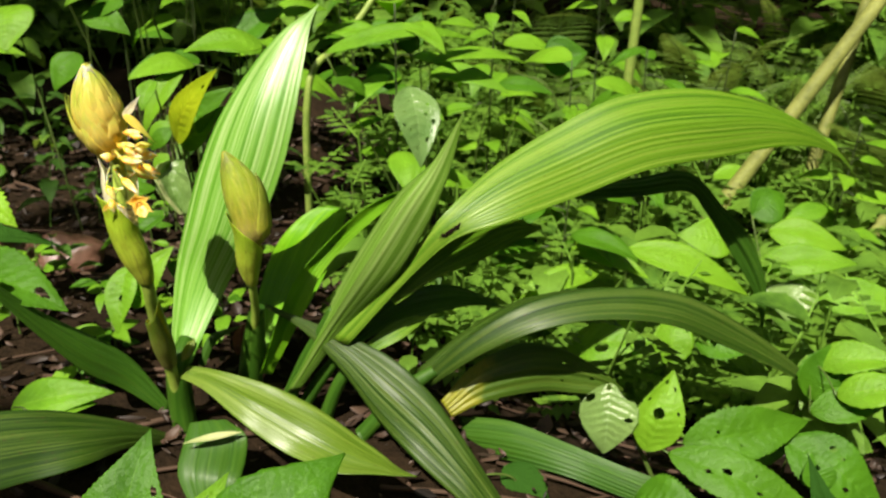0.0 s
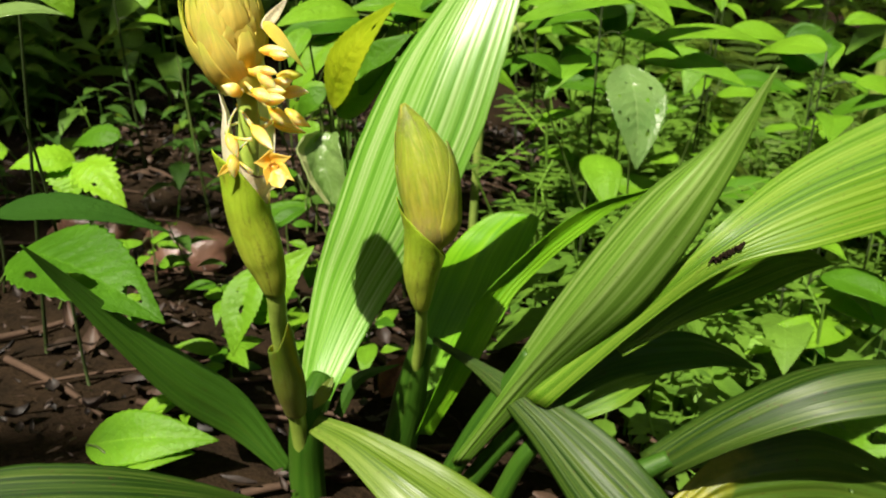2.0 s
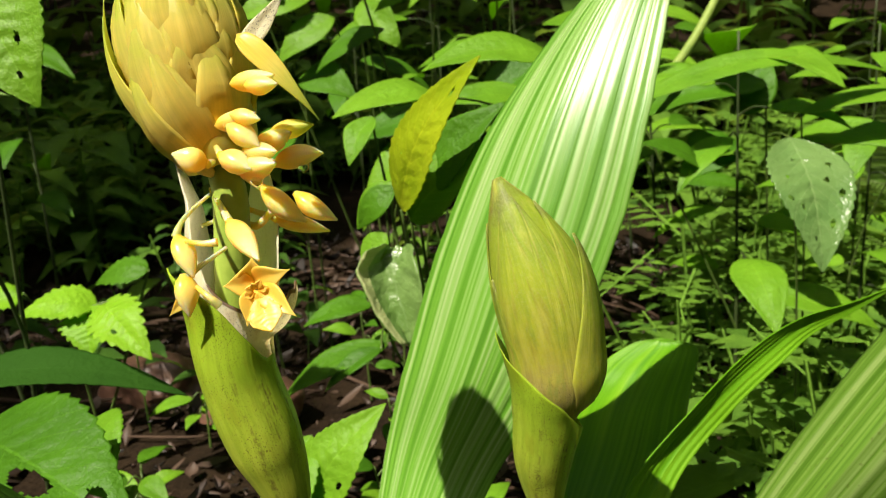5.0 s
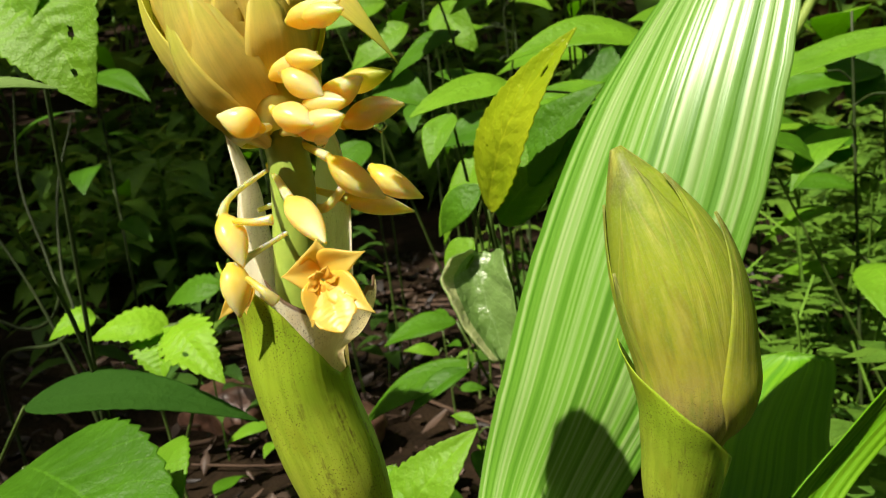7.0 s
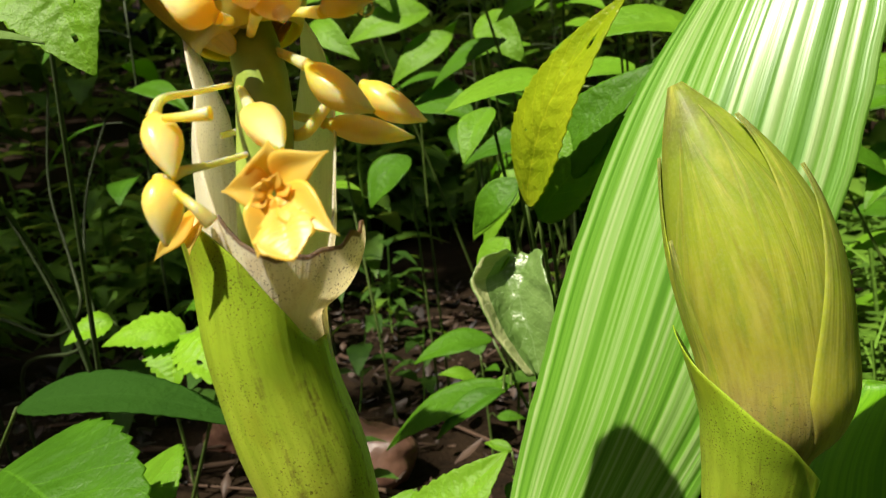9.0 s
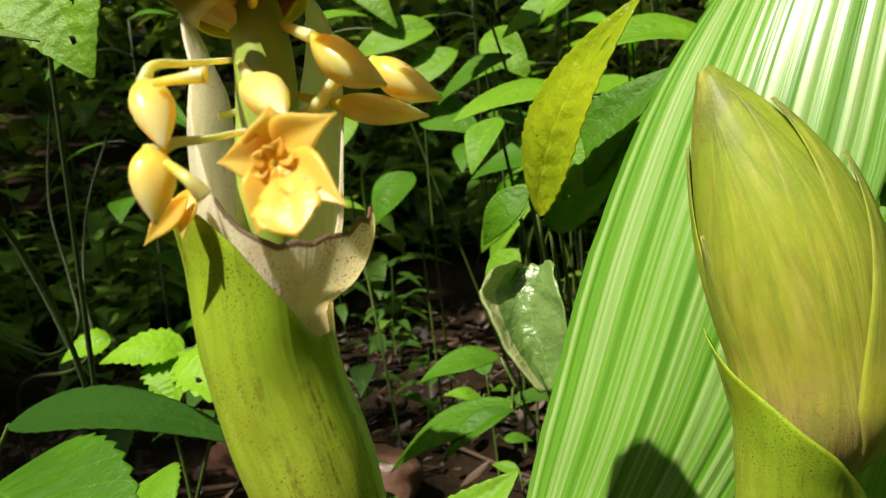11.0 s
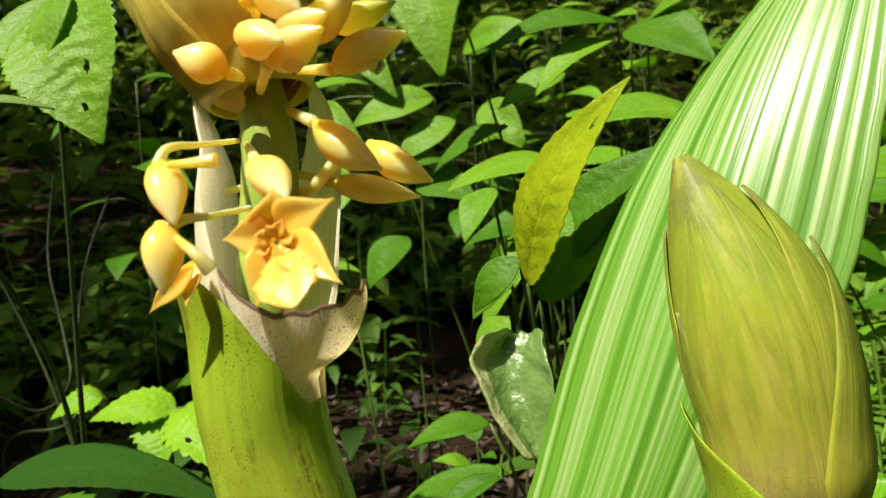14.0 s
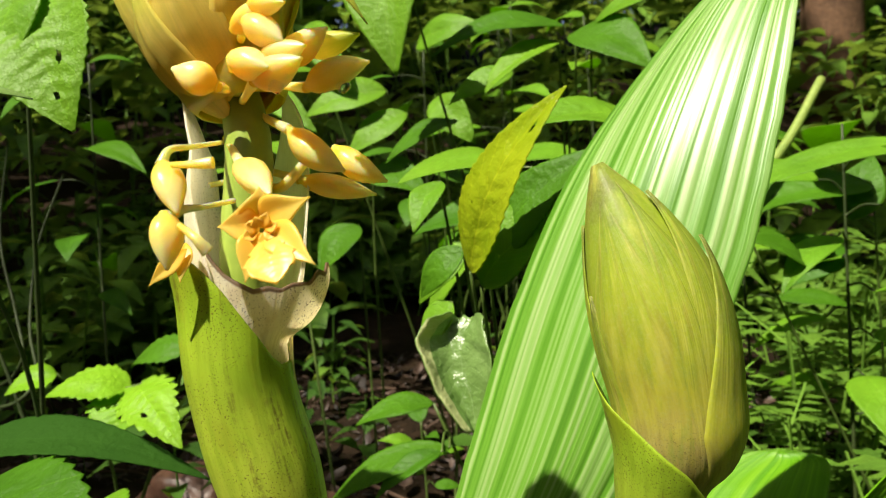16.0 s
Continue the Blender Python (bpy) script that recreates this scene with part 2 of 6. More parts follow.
M_HERB = herb_material("herb_leaf", (0.032, 0.11, 0.005), (0.068, 0.20, 0.008), 0.5, spec=0.22)
# brighter copy of the herb leaf, with sunlight put into its green
M_HERB_SUNLIT = herb_material("sunlit_herb_leaf", (0.10, 0.25, 0.012), (0.18, 0.39, 0.02), 0.5, 0.48, (0.46, 0.78, 0.02))
# darker copy of the herb leaf: missing shade is painted into its green
M_HERB_DARK_SHADED = herb_material("dark_shaded_herb_leaf", (0.010, 0.042, 0.005), (0.020, 0.066, 0.007), 0.8, 0.12, spec=0.06)
# brightest copy: strong sun is painted into this green as well
M_HERB_SUNLIT_VIVID = herb_material("sunlit_vivid_herb_leaf", (0.14, 0.33, 0.010), (0.25, 0.50, 0.02), 0.5, 0.45, (0.46, 0.78, 0.02))
M_HERB_YELLOW = herb_material("yellow_herb_leaf", (0.28, 0.40, 0.010), (0.46, 0.55, 0.02), 0.28, 0.5, (0.6, 0.72, 0.02))
M_HERB_GREY = herb_material("grey_herb_leaf", (0.09, 0.19, 0.05), (0.16, 0.27, 0.08), 0.22, 0.25)
# wet gloss, plus pale blotches that paint the sky's reflection into the green
M_HERB_WET_SHEEN = herb_material("wet_sheen_herb_leaf", (0.06, 0.17, 0.02), (0.19, 0.32, 0.10), 0.30, 0.35, spec=0.8)
M_HERB_PALE = herb_material("pale_herb_leaf", (0.30, 0.40, 0.16), (0.50, 0.56, 0.28), 0.4, 0.3)
M_FAR = herb_material("undergrowth_leaf", (0.024, 0.072, 0.010), (0.115, 0.245, 0.026), 0.45, 0.30, (0.42, 0.58, 0.06), isl=True)
M_FERN = herb_material("fern_frond", (0.05, 0.11, 0.02), (0.12, 0.22, 0.035), 0.5, 0.35, (0.42, 0.56, 0.08))
# seedling green kept dark so that the colour itself gives deep shade
M_SEEDLING_DARKENED = herb_material("darkened_seedling_leaf", (0.02, 0.06, 0.010), (0.05, 0.13, 0.014), 0.5, 0.3, isl=True)
M_CANOPY = herb_material("canopy_leaf", (0.03, 0.09, 0.010), (0.06, 0.14, 0.016), 0.5, 0.2, isl=True)
M_SPATHE = bract_material("green_sheath", [(0.1, (0.48, 0.53, 0.06)), (0.9, (0.36, 0.55, 0.03))], 0.95, 0.15, 0.38, False, 0.30, 0.30, 0.3, 30, 0.8, False, 0.35)
M_SHEATH_OLD = bract_material("old_sheath", [(0.1, (0.24, 0.24, 0.05)), (0.9, (0.13, 0.22, 0.02))], 0.8)
M_CREAM = bract_material("papery_bract", [(0.1, (0.97, 0.90, 0.66)), (0.9, (0.97, 0.92, 0.74))], 1.0, 0.12, 0.5, True, 0.66, 0.08)
M_CREAM_PLAIN = bract_material("plain_papery_bract", [(0.1, (0.97, 0.90, 0.66)), (0.9, (0.97, 0.93, 0.78))], 0.4, 0.12, 0.5, False, 0.66, 0.08)
M_BUDB = bract_material("bud_bract", [(0.0, (0.66, 0.52, 0.18)), (0.18, (0.68, 0.60, 0.13)), (0.36, (0.76, 0.75, 0.07)), (0.62, (0.60, 0.70, 0.05)), (0.85, (0.42, 0.57, 0.04)), (0.98, (0.27, 0.32, 0.06))], 0.75, 0.35, 0.46, False, 0.50, 0.14, 0.40, 13, 0.0, True, 0.10, 0.6)
M_CONE = bract_material("yellow_bract", [(0.1, (0.97, 0.76, 0.13)), (0.45, (0.94, 0.82, 0.20)), (0.75, (0.70, 0.74, 0.12)), (0.98, (0.52, 0.64, 0.09))], 0.08, 0.2, 0.30, False, 0.56, 0.22, 0.14, 9, 0.0, False, 0.10)
M_WAX = waxy_material("yellow_flower", (0.95, 0.63, 0.09), (0.97, 0.82, 0.38), 0.30)
M_PETAL = waxy_material("yellow_petal", (0.97, 0.71, 0.09), (0.97, 0.81, 0.21), 0.35, 0.10, 0.58)
M_WAX_ORANGE = waxy_material("orange_lip", (0.97, 0.52, 0.04), (0.97, 0.66, 0.12), 0.4, 0.2)
M_PEDICEL = waxy_material("pale_stalk", (0.70, 0.66, 0.42), (0.60, 0.62, 0.25))
M_STALK = solid_material("green_stalk", (0.17, 0.26, 0.03), (0.27, 0.37, 0.06), 60, 0.35, 0.15, dist=0.0005)
M_HERB_STEM = solid_material("herb_stem", (0.035, 0.07, 0.010), (0.095, 0.145, 0.025), 40, 0.5, 0.3)
M_PALE_STEM = solid_material("pale_stem", (0.12, 0.20, 0.03), (0.26, 0.34, 0.07), 40, 0.5, 0.3)
# darkened copy of the herb stem, with shade in its colour
M_STEM_DARKENED = solid_material("darkened_stem", (0.015, 0.03, 0.006), (0.04, 0.06, 0.012), 40, 0.6, 0.3)
M_BARK = solid_material("sapling_bark", (0.07, 0.085, 0.016), (0.20, 0.22, 0.05), 22, 0.7, 0.6)
M_TRUNK = solid_material("trunk_bark", (0.05, 0.03, 0.018), (0.16, 0.09, 0.05), 9, 0.85, 0.9, dist=0.01)
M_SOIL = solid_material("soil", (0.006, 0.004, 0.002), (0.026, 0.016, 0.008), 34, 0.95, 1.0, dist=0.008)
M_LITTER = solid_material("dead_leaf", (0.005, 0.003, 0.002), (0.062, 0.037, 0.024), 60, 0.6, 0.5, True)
M_DEAD = solid_material("orange_dead_leaf", (0.22, 0.07, 0.012), (0.60, 0.26, 0.04), 90, 0.5, 0.5)
M_BROWN = solid_material("red_brown_bark", (0.06, 0.025, 0.012), (0.24, 0.10, 0.05), 80, 0.7, 0.8)
M_TWIG = solid_material("dead_twig", (0.02, 0.012, 0.008), (0.09, 0.055, 0.035), 40, 0.8, 0.5, True)
M_STONE = solid_material("red_stone", (0.035, 0.016, 0.010), (0.20, 0.105, 0.07), 30, 0.40, 0.9)
gn = Nodes("water_drop")
gn.put(gn.bsdf, "Transmission_Weight", 1.0)
gn.put(gn.bsdf, "Roughness", 0.0)
gn.put(gn.bsdf, "IOR", 1.33)
M_WATER = gn.mat


# ---- mesh helpers ----
def mesh_from(name, verts, faces, mat, uvs=None, smooth=True):
    me = bpy.data.meshes.new(name)
    me.from_pydata([tuple(p) for p in verts], [], faces)
    if uvs is not None:
        layer = me.uv_layers.new(name="UVMap")
        loops = np.zeros(len(me.loops), dtype=np.int32)
        me.loops.foreach_get("vertex_index", loops)
        layer.data.foreach_set("uv", np.asarray(uvs, dtype=np.float32)[loops].ravel())
    if smooth:
        me.polygons.foreach_set("use_smooth", np.ones(len(me.polygons), dtype=bool))
    me.materials.append(mat)
    me.update()
    return me


def part(name, me, parent, label=""):
    ob = new(name, me)
    ob.parent = parent
    return tagged(ob, label)


def thing(name, at, label, category, group="", kind=""):
    e = new(name)
    e.empty_display_size = 0.02
    e.location = at
    return tagged(e, label, category, group, kind)


def sheet(name, P, mat, thick=0.0, wrap=False):
    """A grid of points P[row][column] as a smooth sheet, with uv across and along; with thickness it is closed."""
    P = np.asarray(P, dtype=float)
    nv, nu, _ = P.shape
    uv = np.stack(np.meshgrid(np.linspace(0, 1, nu), np.linspace(0, 1, nv)), -1).reshape(-1, 2)
    verts = P.reshape(-1, 3)
    cols = nu if wrap else nu - 1
    quads = [(j * nu + i, j * nu + (i + 1) % nu, (j + 1) * nu + (i + 1) % nu, (j + 1) * nu + i) for j in range(nv - 1) for i in range(cols)]
    if thick:
        du, dv = np.gradient(P, axis=1), np.gradient(P, axis=0)
        nrm = np.cross(du, dv)
        nrm /= np.maximum(np.linalg.norm(nrm, axis=2, keepdims=True), 1e-9)
        edge = np.ones((nv, nu, 1))
        back = (P - nrm * thick * edge).reshape(-1, 3)
        n0 = len(verts)
        rim = [j * nu for j in range(nv)][::-1] + [i for i in range(1, nu)] + [j * nu + nu - 1 for j in range(1, nv)] + [(nv - 1) * nu + i for i in range(nu - 2, 0, -1)]
        verts = np.concatenate([verts, back])
        uv = np.concatenate([uv, uv])
        faces = quads + [tuple(k + n0 for k in q[::-1]) for q in quads]
        if not wrap:
            faces += [(rim[k], rim[k] + n0, rim[(k + 1) % len(rim)] + n0, rim[(k + 1) % len(rim)]) for k in range(len(rim))]
        quads = faces
    return mesh_from(name, verts, quads, mat, uv)


def spline(points, n):
    """n samples of a smooth curve through the points (rows of any width)."""
    p = np.asarray(points, dtype=float)
    p = np.concatenate([[2 * p[0] - p[1]], p, [2 * p[-1] - p[-2]]])
    out = []
    for t in np.linspace(0, len(p) - 3 - 1e-6, n):
        k = int(t)
        f = t - k
        a, b, c, d = p[k:k + 4]
        out.append(0.5 * ((2 * b) + (c - a) * f + (2 * a - 5 * b + 4 * c - d) * f * f + (3 * b - a - 3 * c + d) * f ** 3))
    return np.array(out)


def smooth_curve(pairs):
    """A smooth function through (x, y) pairs."""
    fine = spline([(p[0], p[1]) for p in pairs], 160)
    return lambda x: float(np.interp(x, np.maximum.accumulate(fine[:, 0]), fine[:, 1]))


def tube_mesh(name, points, radii, mat, n=24, sides=10, smooth=True):
    """A tapered round stem along a smooth curve."""
    c = spline(points, n)
    r = np.interp(np.linspace(0, 1, n), np.linspace(0, 1, len(radii)), radii)
    tan = np.gradient(c, axis=0)
    tan /= np.linalg.norm(tan, axis=1, keepdims=True)
    ref = np.array((0.31, 0.2, 0.93)) if abs(tan[n // 2][2]) < 0.8 else np.array((1.0, 0.1, 0.0))
    P = []
    for k in range(n):
        e1 = np.cross(tan[k], ref)
        e1 /= np.linalg.norm(e1)
        e2 = np.cross(tan[k], e1)
        P.append([c[k] + r[k] * (math.cos(a) * e1 + math.sin(a) * e2) for a in np.linspace(0, 2 * math.pi, sides, endpoint=False)])
    me = sheet(name, P, mat, wrap=True)
    bm = bmesh.new()
    bm.from_mesh(me)
    bm.verts.ensure_lookup_table()
    for ring in (range(sides), range(len(bm.verts) - sides, len(bm.verts))):
        try:
            bm.faces.new([bm.verts[i] for i in ring])
        except ValueError:
            pass
    bm.to_mesh(me)
    bm.free()
    return me


def blade_mesh(name, stations, mat, fold=0.0, pleats=6, depth=0.0012, ripple=0.0, seed=1, nu=41, nv=64, thick=0.0005):
    """A ribbed strap leaf. stations: middle and half-width vector, from the base to the tip. fold lifts or sinks the midrib as a share of the half-width."""
    st = spline(stations, nv)
    c, s = st[:, :3], st[:, 3:]
    tan = np.gradient(c, axis=0)
    tan /= np.linalg.norm(tan, axis=1, keepdims=True)
    u = np.linspace(-1, 1, nu)
    P = np.zeros((nv, nu, 3))
    for k in range(nv):
        h = np.linalg.norm(s[k])
        nrm = np.cross(s[k], tan[k])
        nrm /= max(np.linalg.norm(nrm), 1e-9)
        v = k / (nv - 1)
        fade = min(1.0, 4 * (1 - v)) * min(1.0, h / 0.012)
        for i in range(nu):
            lift = fold * h * (abs(u[i]) ** 1.3 - 0.5)
            wob = u[i] + 0.09 * noise.noise((u[i] * 2.3 + seed, v * 1.1, 0.7))
            amp = 0.75 + 0.9 * noise.noise((u[i] * 3.1, v * 1.7, seed * 2.3))
            lift += depth * fade * amp * math.cos(math.pi * pleats * wob) * (1 - 0.3 * abs(u[i]))
            lift += ripple * h * fade * noise.noise((u[i] * 1.3 + seed * 3.7, v * 5.0, seed * 1.9))
            e = 1.0 + (0.012 * noise.noise((v * 40.0, seed * 5.1, u[i] * 2)) if abs(u[i]) > 0.9 else 0.0)
            P[k, i] = c[k] + s[k] * u[i] * e + nrm * lift
    return sheet(name, P, mat, thick)


def bite(me, holes):
    """Eaten holes: drops faces within the given spots (u, v, half-widths) of a sheet."""
    bm = bmesh.new()
    bm.from_mesh(me)
    lay = bm.loops.layers.uv.active
    gone = []
    for f in bm.faces:
        m = sum((l[lay].uv for l in f.loops), Vector((0, 0))) / len(f.loops)
        for hu, hv, ru, rv in holes:
            if ((m.x - hu) / ru) ** 2 + ((m.y - hv) / rv) ** 2 < 1 + 0.35 * noise.noise((m.x * 30, m.y * 40, hu * 9)):
                gone.append(f)
                break
    bmesh.ops.delete(bm, geom=gone, context="FACES")
    bm.to_mesh(me)
    bm.free()
    return me


def herb_leaf_mesh(name, base, tip, width, mat, face=(0, -0.6, 0.8), droop=0.12, cup=0.12, teeth=16, belly=0.42, nu=17, nv=34, thick=0.0004, seed=1, tooth=0.045, acute=0.35):
    """An ovate, toothed leaf from its stalk end to its tip; face is where its upper side looks."""
    base, tip, face = (np.array(a, dtype=float) for a in (base, tip, face))
    axis = tip - base
    ln = np.linalg.norm(axis)
    d = axis / ln
    side = np.cross(d, face)
    side /= np.linalg.norm(side)
    up = np.cross(side, d)
    P = np.zeros((nv, nu, 3))
    for k in range(nv):
        v = k / (nv - 1)
        w = math.sin(math.pi * v ** (math.log(0.5) / math.log(belly))) ** 0.8 * (1 - acute * v ** 2)
        saw = 1 + tooth * (2 * ((v * teeth) % 1.0) - 1) * (0 < k < nv - 1)
        w = max(w, 0.02)
        for i in range(nu):
            a = 2 * i / (nu - 1) - 1
            x = a * w * width / 2 * (saw if abs(a) > 0.93 else 1)
            lift = cup * abs(a) * w * width / 2 + droop * ln * (4 * v * (1 - v) - v * 0.4)
            lift += 0.008 * width * math.cos((v - abs(a) * 0.12) * 62) * (1 - abs(a)) * w
            lift += 0.09 * width * noise.noise((a * 1.1 + seed, v * 2.3, seed * 2.7)) * w
            P[k, i] = base + d * ln * v + side * x + up * lift
    return sheet(name, P, mat, thick)


# ---- ground ----
def ground_z(x, y):
    """The forest floor: a bank that falls away to the right behind the plant, and rises again far off."""
    a = max(0.0, min(1.0, (x + 0.30) / 0.6))
    b = max(0.0, min(1.0, (y - 0.50) / 0.55))
    sm = a * a * (3 - 2 * a)
    z = 0.045 - 0.085 * sm - 0.19 * sm * (b * b * (3 - 2 * b)) - 0.06 * max(0.0, min(1.0, (y - 0.5) / 0.6))
    r = math.hypot(x, y - 0.6)
    z += 0.22 * max(0.0, min(r, 14.0) - 1.6)
    near = 0.010 * noise.noise((x * 9, y * 9, 0.3)) + 0.005 * noise.noise((x * 31, y * 31, 1.3))
    return z + near + 0.05 * noise.noise((x * 1.1, y * 1.1, 4.0)) * min(1.0, max(0.0, r - 0.7))


def axis_steps(centre):
    near = np.linspace(-1.3, 1.3, 150)
    far = 1.3 * np.exp(np.linspace(0.06, 4.2, 34))
    return np.concatenate([-far[::-1], near, far]) + centre


gx, gy = axis_steps(0.0), axis_steps(0.6)
G = [[(x, y, ground_z(x, y)) for x in gx] for y in gy]
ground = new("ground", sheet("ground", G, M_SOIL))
tagged(ground, "dark damp forest soil under leaf litter", "ground", kind="structure")

random.seed(11)


# ---- the orchid: strap leaves ----
orchid = thing("orchid", (-0.16, 0.57, 0.03), "terrestrial orchid with ribbed strap leaves and two yellow flower spikes", "orchid")


def plant_part(name, me, label="", under=None):
    """A part of the orchid, its mesh written in world coordinates."""
    ob = part(name, me, under or orchid, label)
    ob.matrix_parent_inverse = Matrix.Translation((0.16, -0.57, -0.03)) if under is None else Matrix.Identity(4)
    return ob


def strap(stations, label, mat=M_BLADE, **kw):
    holes = kw.pop("holes", ())
    me = blade_mesh("leaf", stations, mat, **kw)
    if holes:
        bite(me, holes)
    return plant_part("leaf", me, label)


strap([(-0.197, 0.555, 0.092, 0.0096, -0.005, 0.0066),
     (-0.202, 0.583, 0.1, 0.0146, -0.0075, 0.0027),
     (-0.1925, 0.612, 0.1389, 0.0237, -0.0069, -0.0012),
     (-0.1728, 0.618, 0.183, 0.0328, -0.0072, 0.0035),
     (-0.1557, 0.628, 0.2291, 0.0357, -0.007, 0.0051),
     (-0.141, 0.642, 0.2701, 0.0314, -0.0063, 0.0047),
     (-0.1264, 0.661, 0.3031, 0.0225, -0.0059, 0.0044),
     (-0.1118, 0.675, 0.325, 0.0112, -0.0031, 0.0008),
     (-0.1, 0.686, 0.336, 0.0022, -0.0009, -0.0005),
     (-0.094, 0.692, 0.342, 0.0001, -0.0, 0.0)], "tall upright bright green ribbed leaf, silvery sheen partly in its colour", M_BLADE_PALE, fold=-0.30, pleats=17, depth=0.00016, seed=1, nu=105, nv=90)
strap([(-0.121, 0.588, 0.043, 0.0053, -0.0025, 0.0006),
     (-0.086, 0.595, 0.103, 0.0112, -0.0050, 0.0008),
     (-0.051, 0.595, 0.161, 0.0164, -0.0100, -0.0042),
     (-0.022, 0.600, 0.208, 0.0130, -0.0100, -0.0070),
     (0.001, 0.608, 0.240, 0.0049, -0.0075, -0.0042),
     (0.020, 0.605, 0.283, 0.0001, -0.0002, -0.0001)], "narrow folded upright leaf with a drawn-out tip", M_BLADE_STRIPED, fold=-1.1, pleats=7, depth=0.0004, seed=2)
strap([(-0.077, 0.590, 0.092, 0.0060, -0.0020, -0.0018),
     (-0.030, 0.598, 0.146, 0.0058, -0.0025, -0.0002),
     (0.008, 0.601, 0.190, 0.0062, -0.0040, -0.0064),
     (0.049, 0.618, 0.214, 0.0064, -0.0175, -0.0146),
     (0.102, 0.643, 0.232, 0.0076, -0.0175, -0.0229),
     (0.161, 0.665, 0.250, 0.0137, -0.0150, -0.0250),
     (0.227, 0.690, 0.251, 0.0156, -0.0100, -0.0260),
     (0.288, 0.718, 0.242, 0.0133, -0.0075, -0.0184),
     (0.338, 0.738, 0.223, 0.0076, -0.0025, -0.0102),
     (0.376, 0.749, 0.197, 0.0032, -0.0010, -0.0043),
     (0.405, 0.755, 0.156, 0.0001, -0.0000, -0.0001)], "long broad arching bright green leaf", fold=-0.22, pleats=15, depth=0.00020, seed=3, nu=89, nv=90)
strap([(-0.034, 0.600, 0.125, 0.0022, 0.0000, -0.0026),
     (-0.003, 0.618, 0.147, 0.0024, -0.0025, -0.0091),
     (0.032, 0.648, 0.154, 0.0051, -0.0025, -0.0139),
     (0.067, 0.680, 0.154, 0.0055, 0.0000, -0.0110),
     (0.094, 0.700, 0.144, 0.0002, 0.0000, -0.0003)], "short pale leaf below the arching one", fold=0.1, pleats=5, depth=0.0006, seed=4)
# the tall leaf blocks the sun here; the brighter green replaces it
strap([(-0.1530, 0.6000, 0.0610, 0.0093, 0.0000, -0.0027),
     (-0.1385, 0.6450, 0.0875, 0.0205, -0.0040, -0.0045),
     (-0.1295, 0.6900, 0.1030, 0.0285, -0.0080, 0.0010),
     (-0.1260, 0.7350, 0.1090, 0.0300, -0.0080, 0.0060),
     (-0.1175, 0.7580, 0.1200, 0.0255, -0.0050, 0.0050),
     (-0.1100, 0.7720, 0.1260, 0.0160, -0.0020, 0.0010),
     (-0.1115, 0.7760, 0.1290, 0.0005, 0.0000, 0.0000)], "broad upright leaf, brightened in colour for missing sunlight", M_BLADE_BRIGHTENED, fold=0.2, pleats=6, depth=0.0003, seed=5)
strap([(-0.1420, 0.5930, 0.0560, 0.0040, 0.0030, -0.0018),
     (-0.1205, 0.6120, 0.1070, 0.0055, 0.0080, -0.0100),
     (-0.1085, 0.6450, 0.1255, 0.0085, 0.0080, -0.0035),
     (-0.0875, 0.6720, 0.1425, 0.0075, 0.0080, -0.0045),
     (-0.0650, 0.7000, 0.1545, 0.0070, 0.0050, -0.0045),
     (-0.0465, 0.7200, 0.1615, 0.0035, 0.0030, -0.0045),
     (-0.0250, 0.7350, 0.1655, 0.0010, 0.0010, -0.0025),
     (-0.0070, 0.7450, 0.1715, 0.0000, 0.0000, -0.0005)], "narrow upright leaf bending at its tip", M_BLADE_BRIGHTENED, fold=0.25, pleats=6, depth=0.0003, seed=6)
strap([(-0.191, 0.544, 0.094, -0.0018, -0.0040, -0.0032),
     (-0.165, 0.532, 0.095, -0.0043, -0.0075, -0.0036),
     (-0.130, 0.515, 0.088, -0.0055, -0.0150, -0.0064),
     (-0.094, 0.503, 0.074, -0.0077, -0.0175, -0.0071),
     (-0.059, 0.487, 0.067, -0.0079, -0.0175, 0.0006),
     (-0.030, 0.478, 0.061, -0.0054, -0.0065, 0.0017),
     (-0.009, 0.473, 0.060, -0.0002, -0.0002, 0.0001)], "pale ribbed leaf folded down at its base", M_BLADE_LIGHT, fold=-0.12, pleats=11, depth=0.00007, ripple=0.15, seed=7, nu=61)
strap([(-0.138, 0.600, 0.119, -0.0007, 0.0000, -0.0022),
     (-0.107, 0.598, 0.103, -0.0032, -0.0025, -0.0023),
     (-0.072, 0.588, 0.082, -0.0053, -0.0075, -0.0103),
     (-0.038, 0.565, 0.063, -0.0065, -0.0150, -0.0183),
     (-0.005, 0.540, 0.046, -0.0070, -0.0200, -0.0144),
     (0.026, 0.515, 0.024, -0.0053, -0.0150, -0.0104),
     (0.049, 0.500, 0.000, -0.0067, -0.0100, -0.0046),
     (0.072, 0.480, -0.010, -0.0002, -0.0003, -0.0001)], "drooping dull ribbed leaf", M_BLADE_OLD_AND_SHADED, fold=-0.35, pleats=9, depth=0.00018, ripple=0.15, seed=8, nu=61)
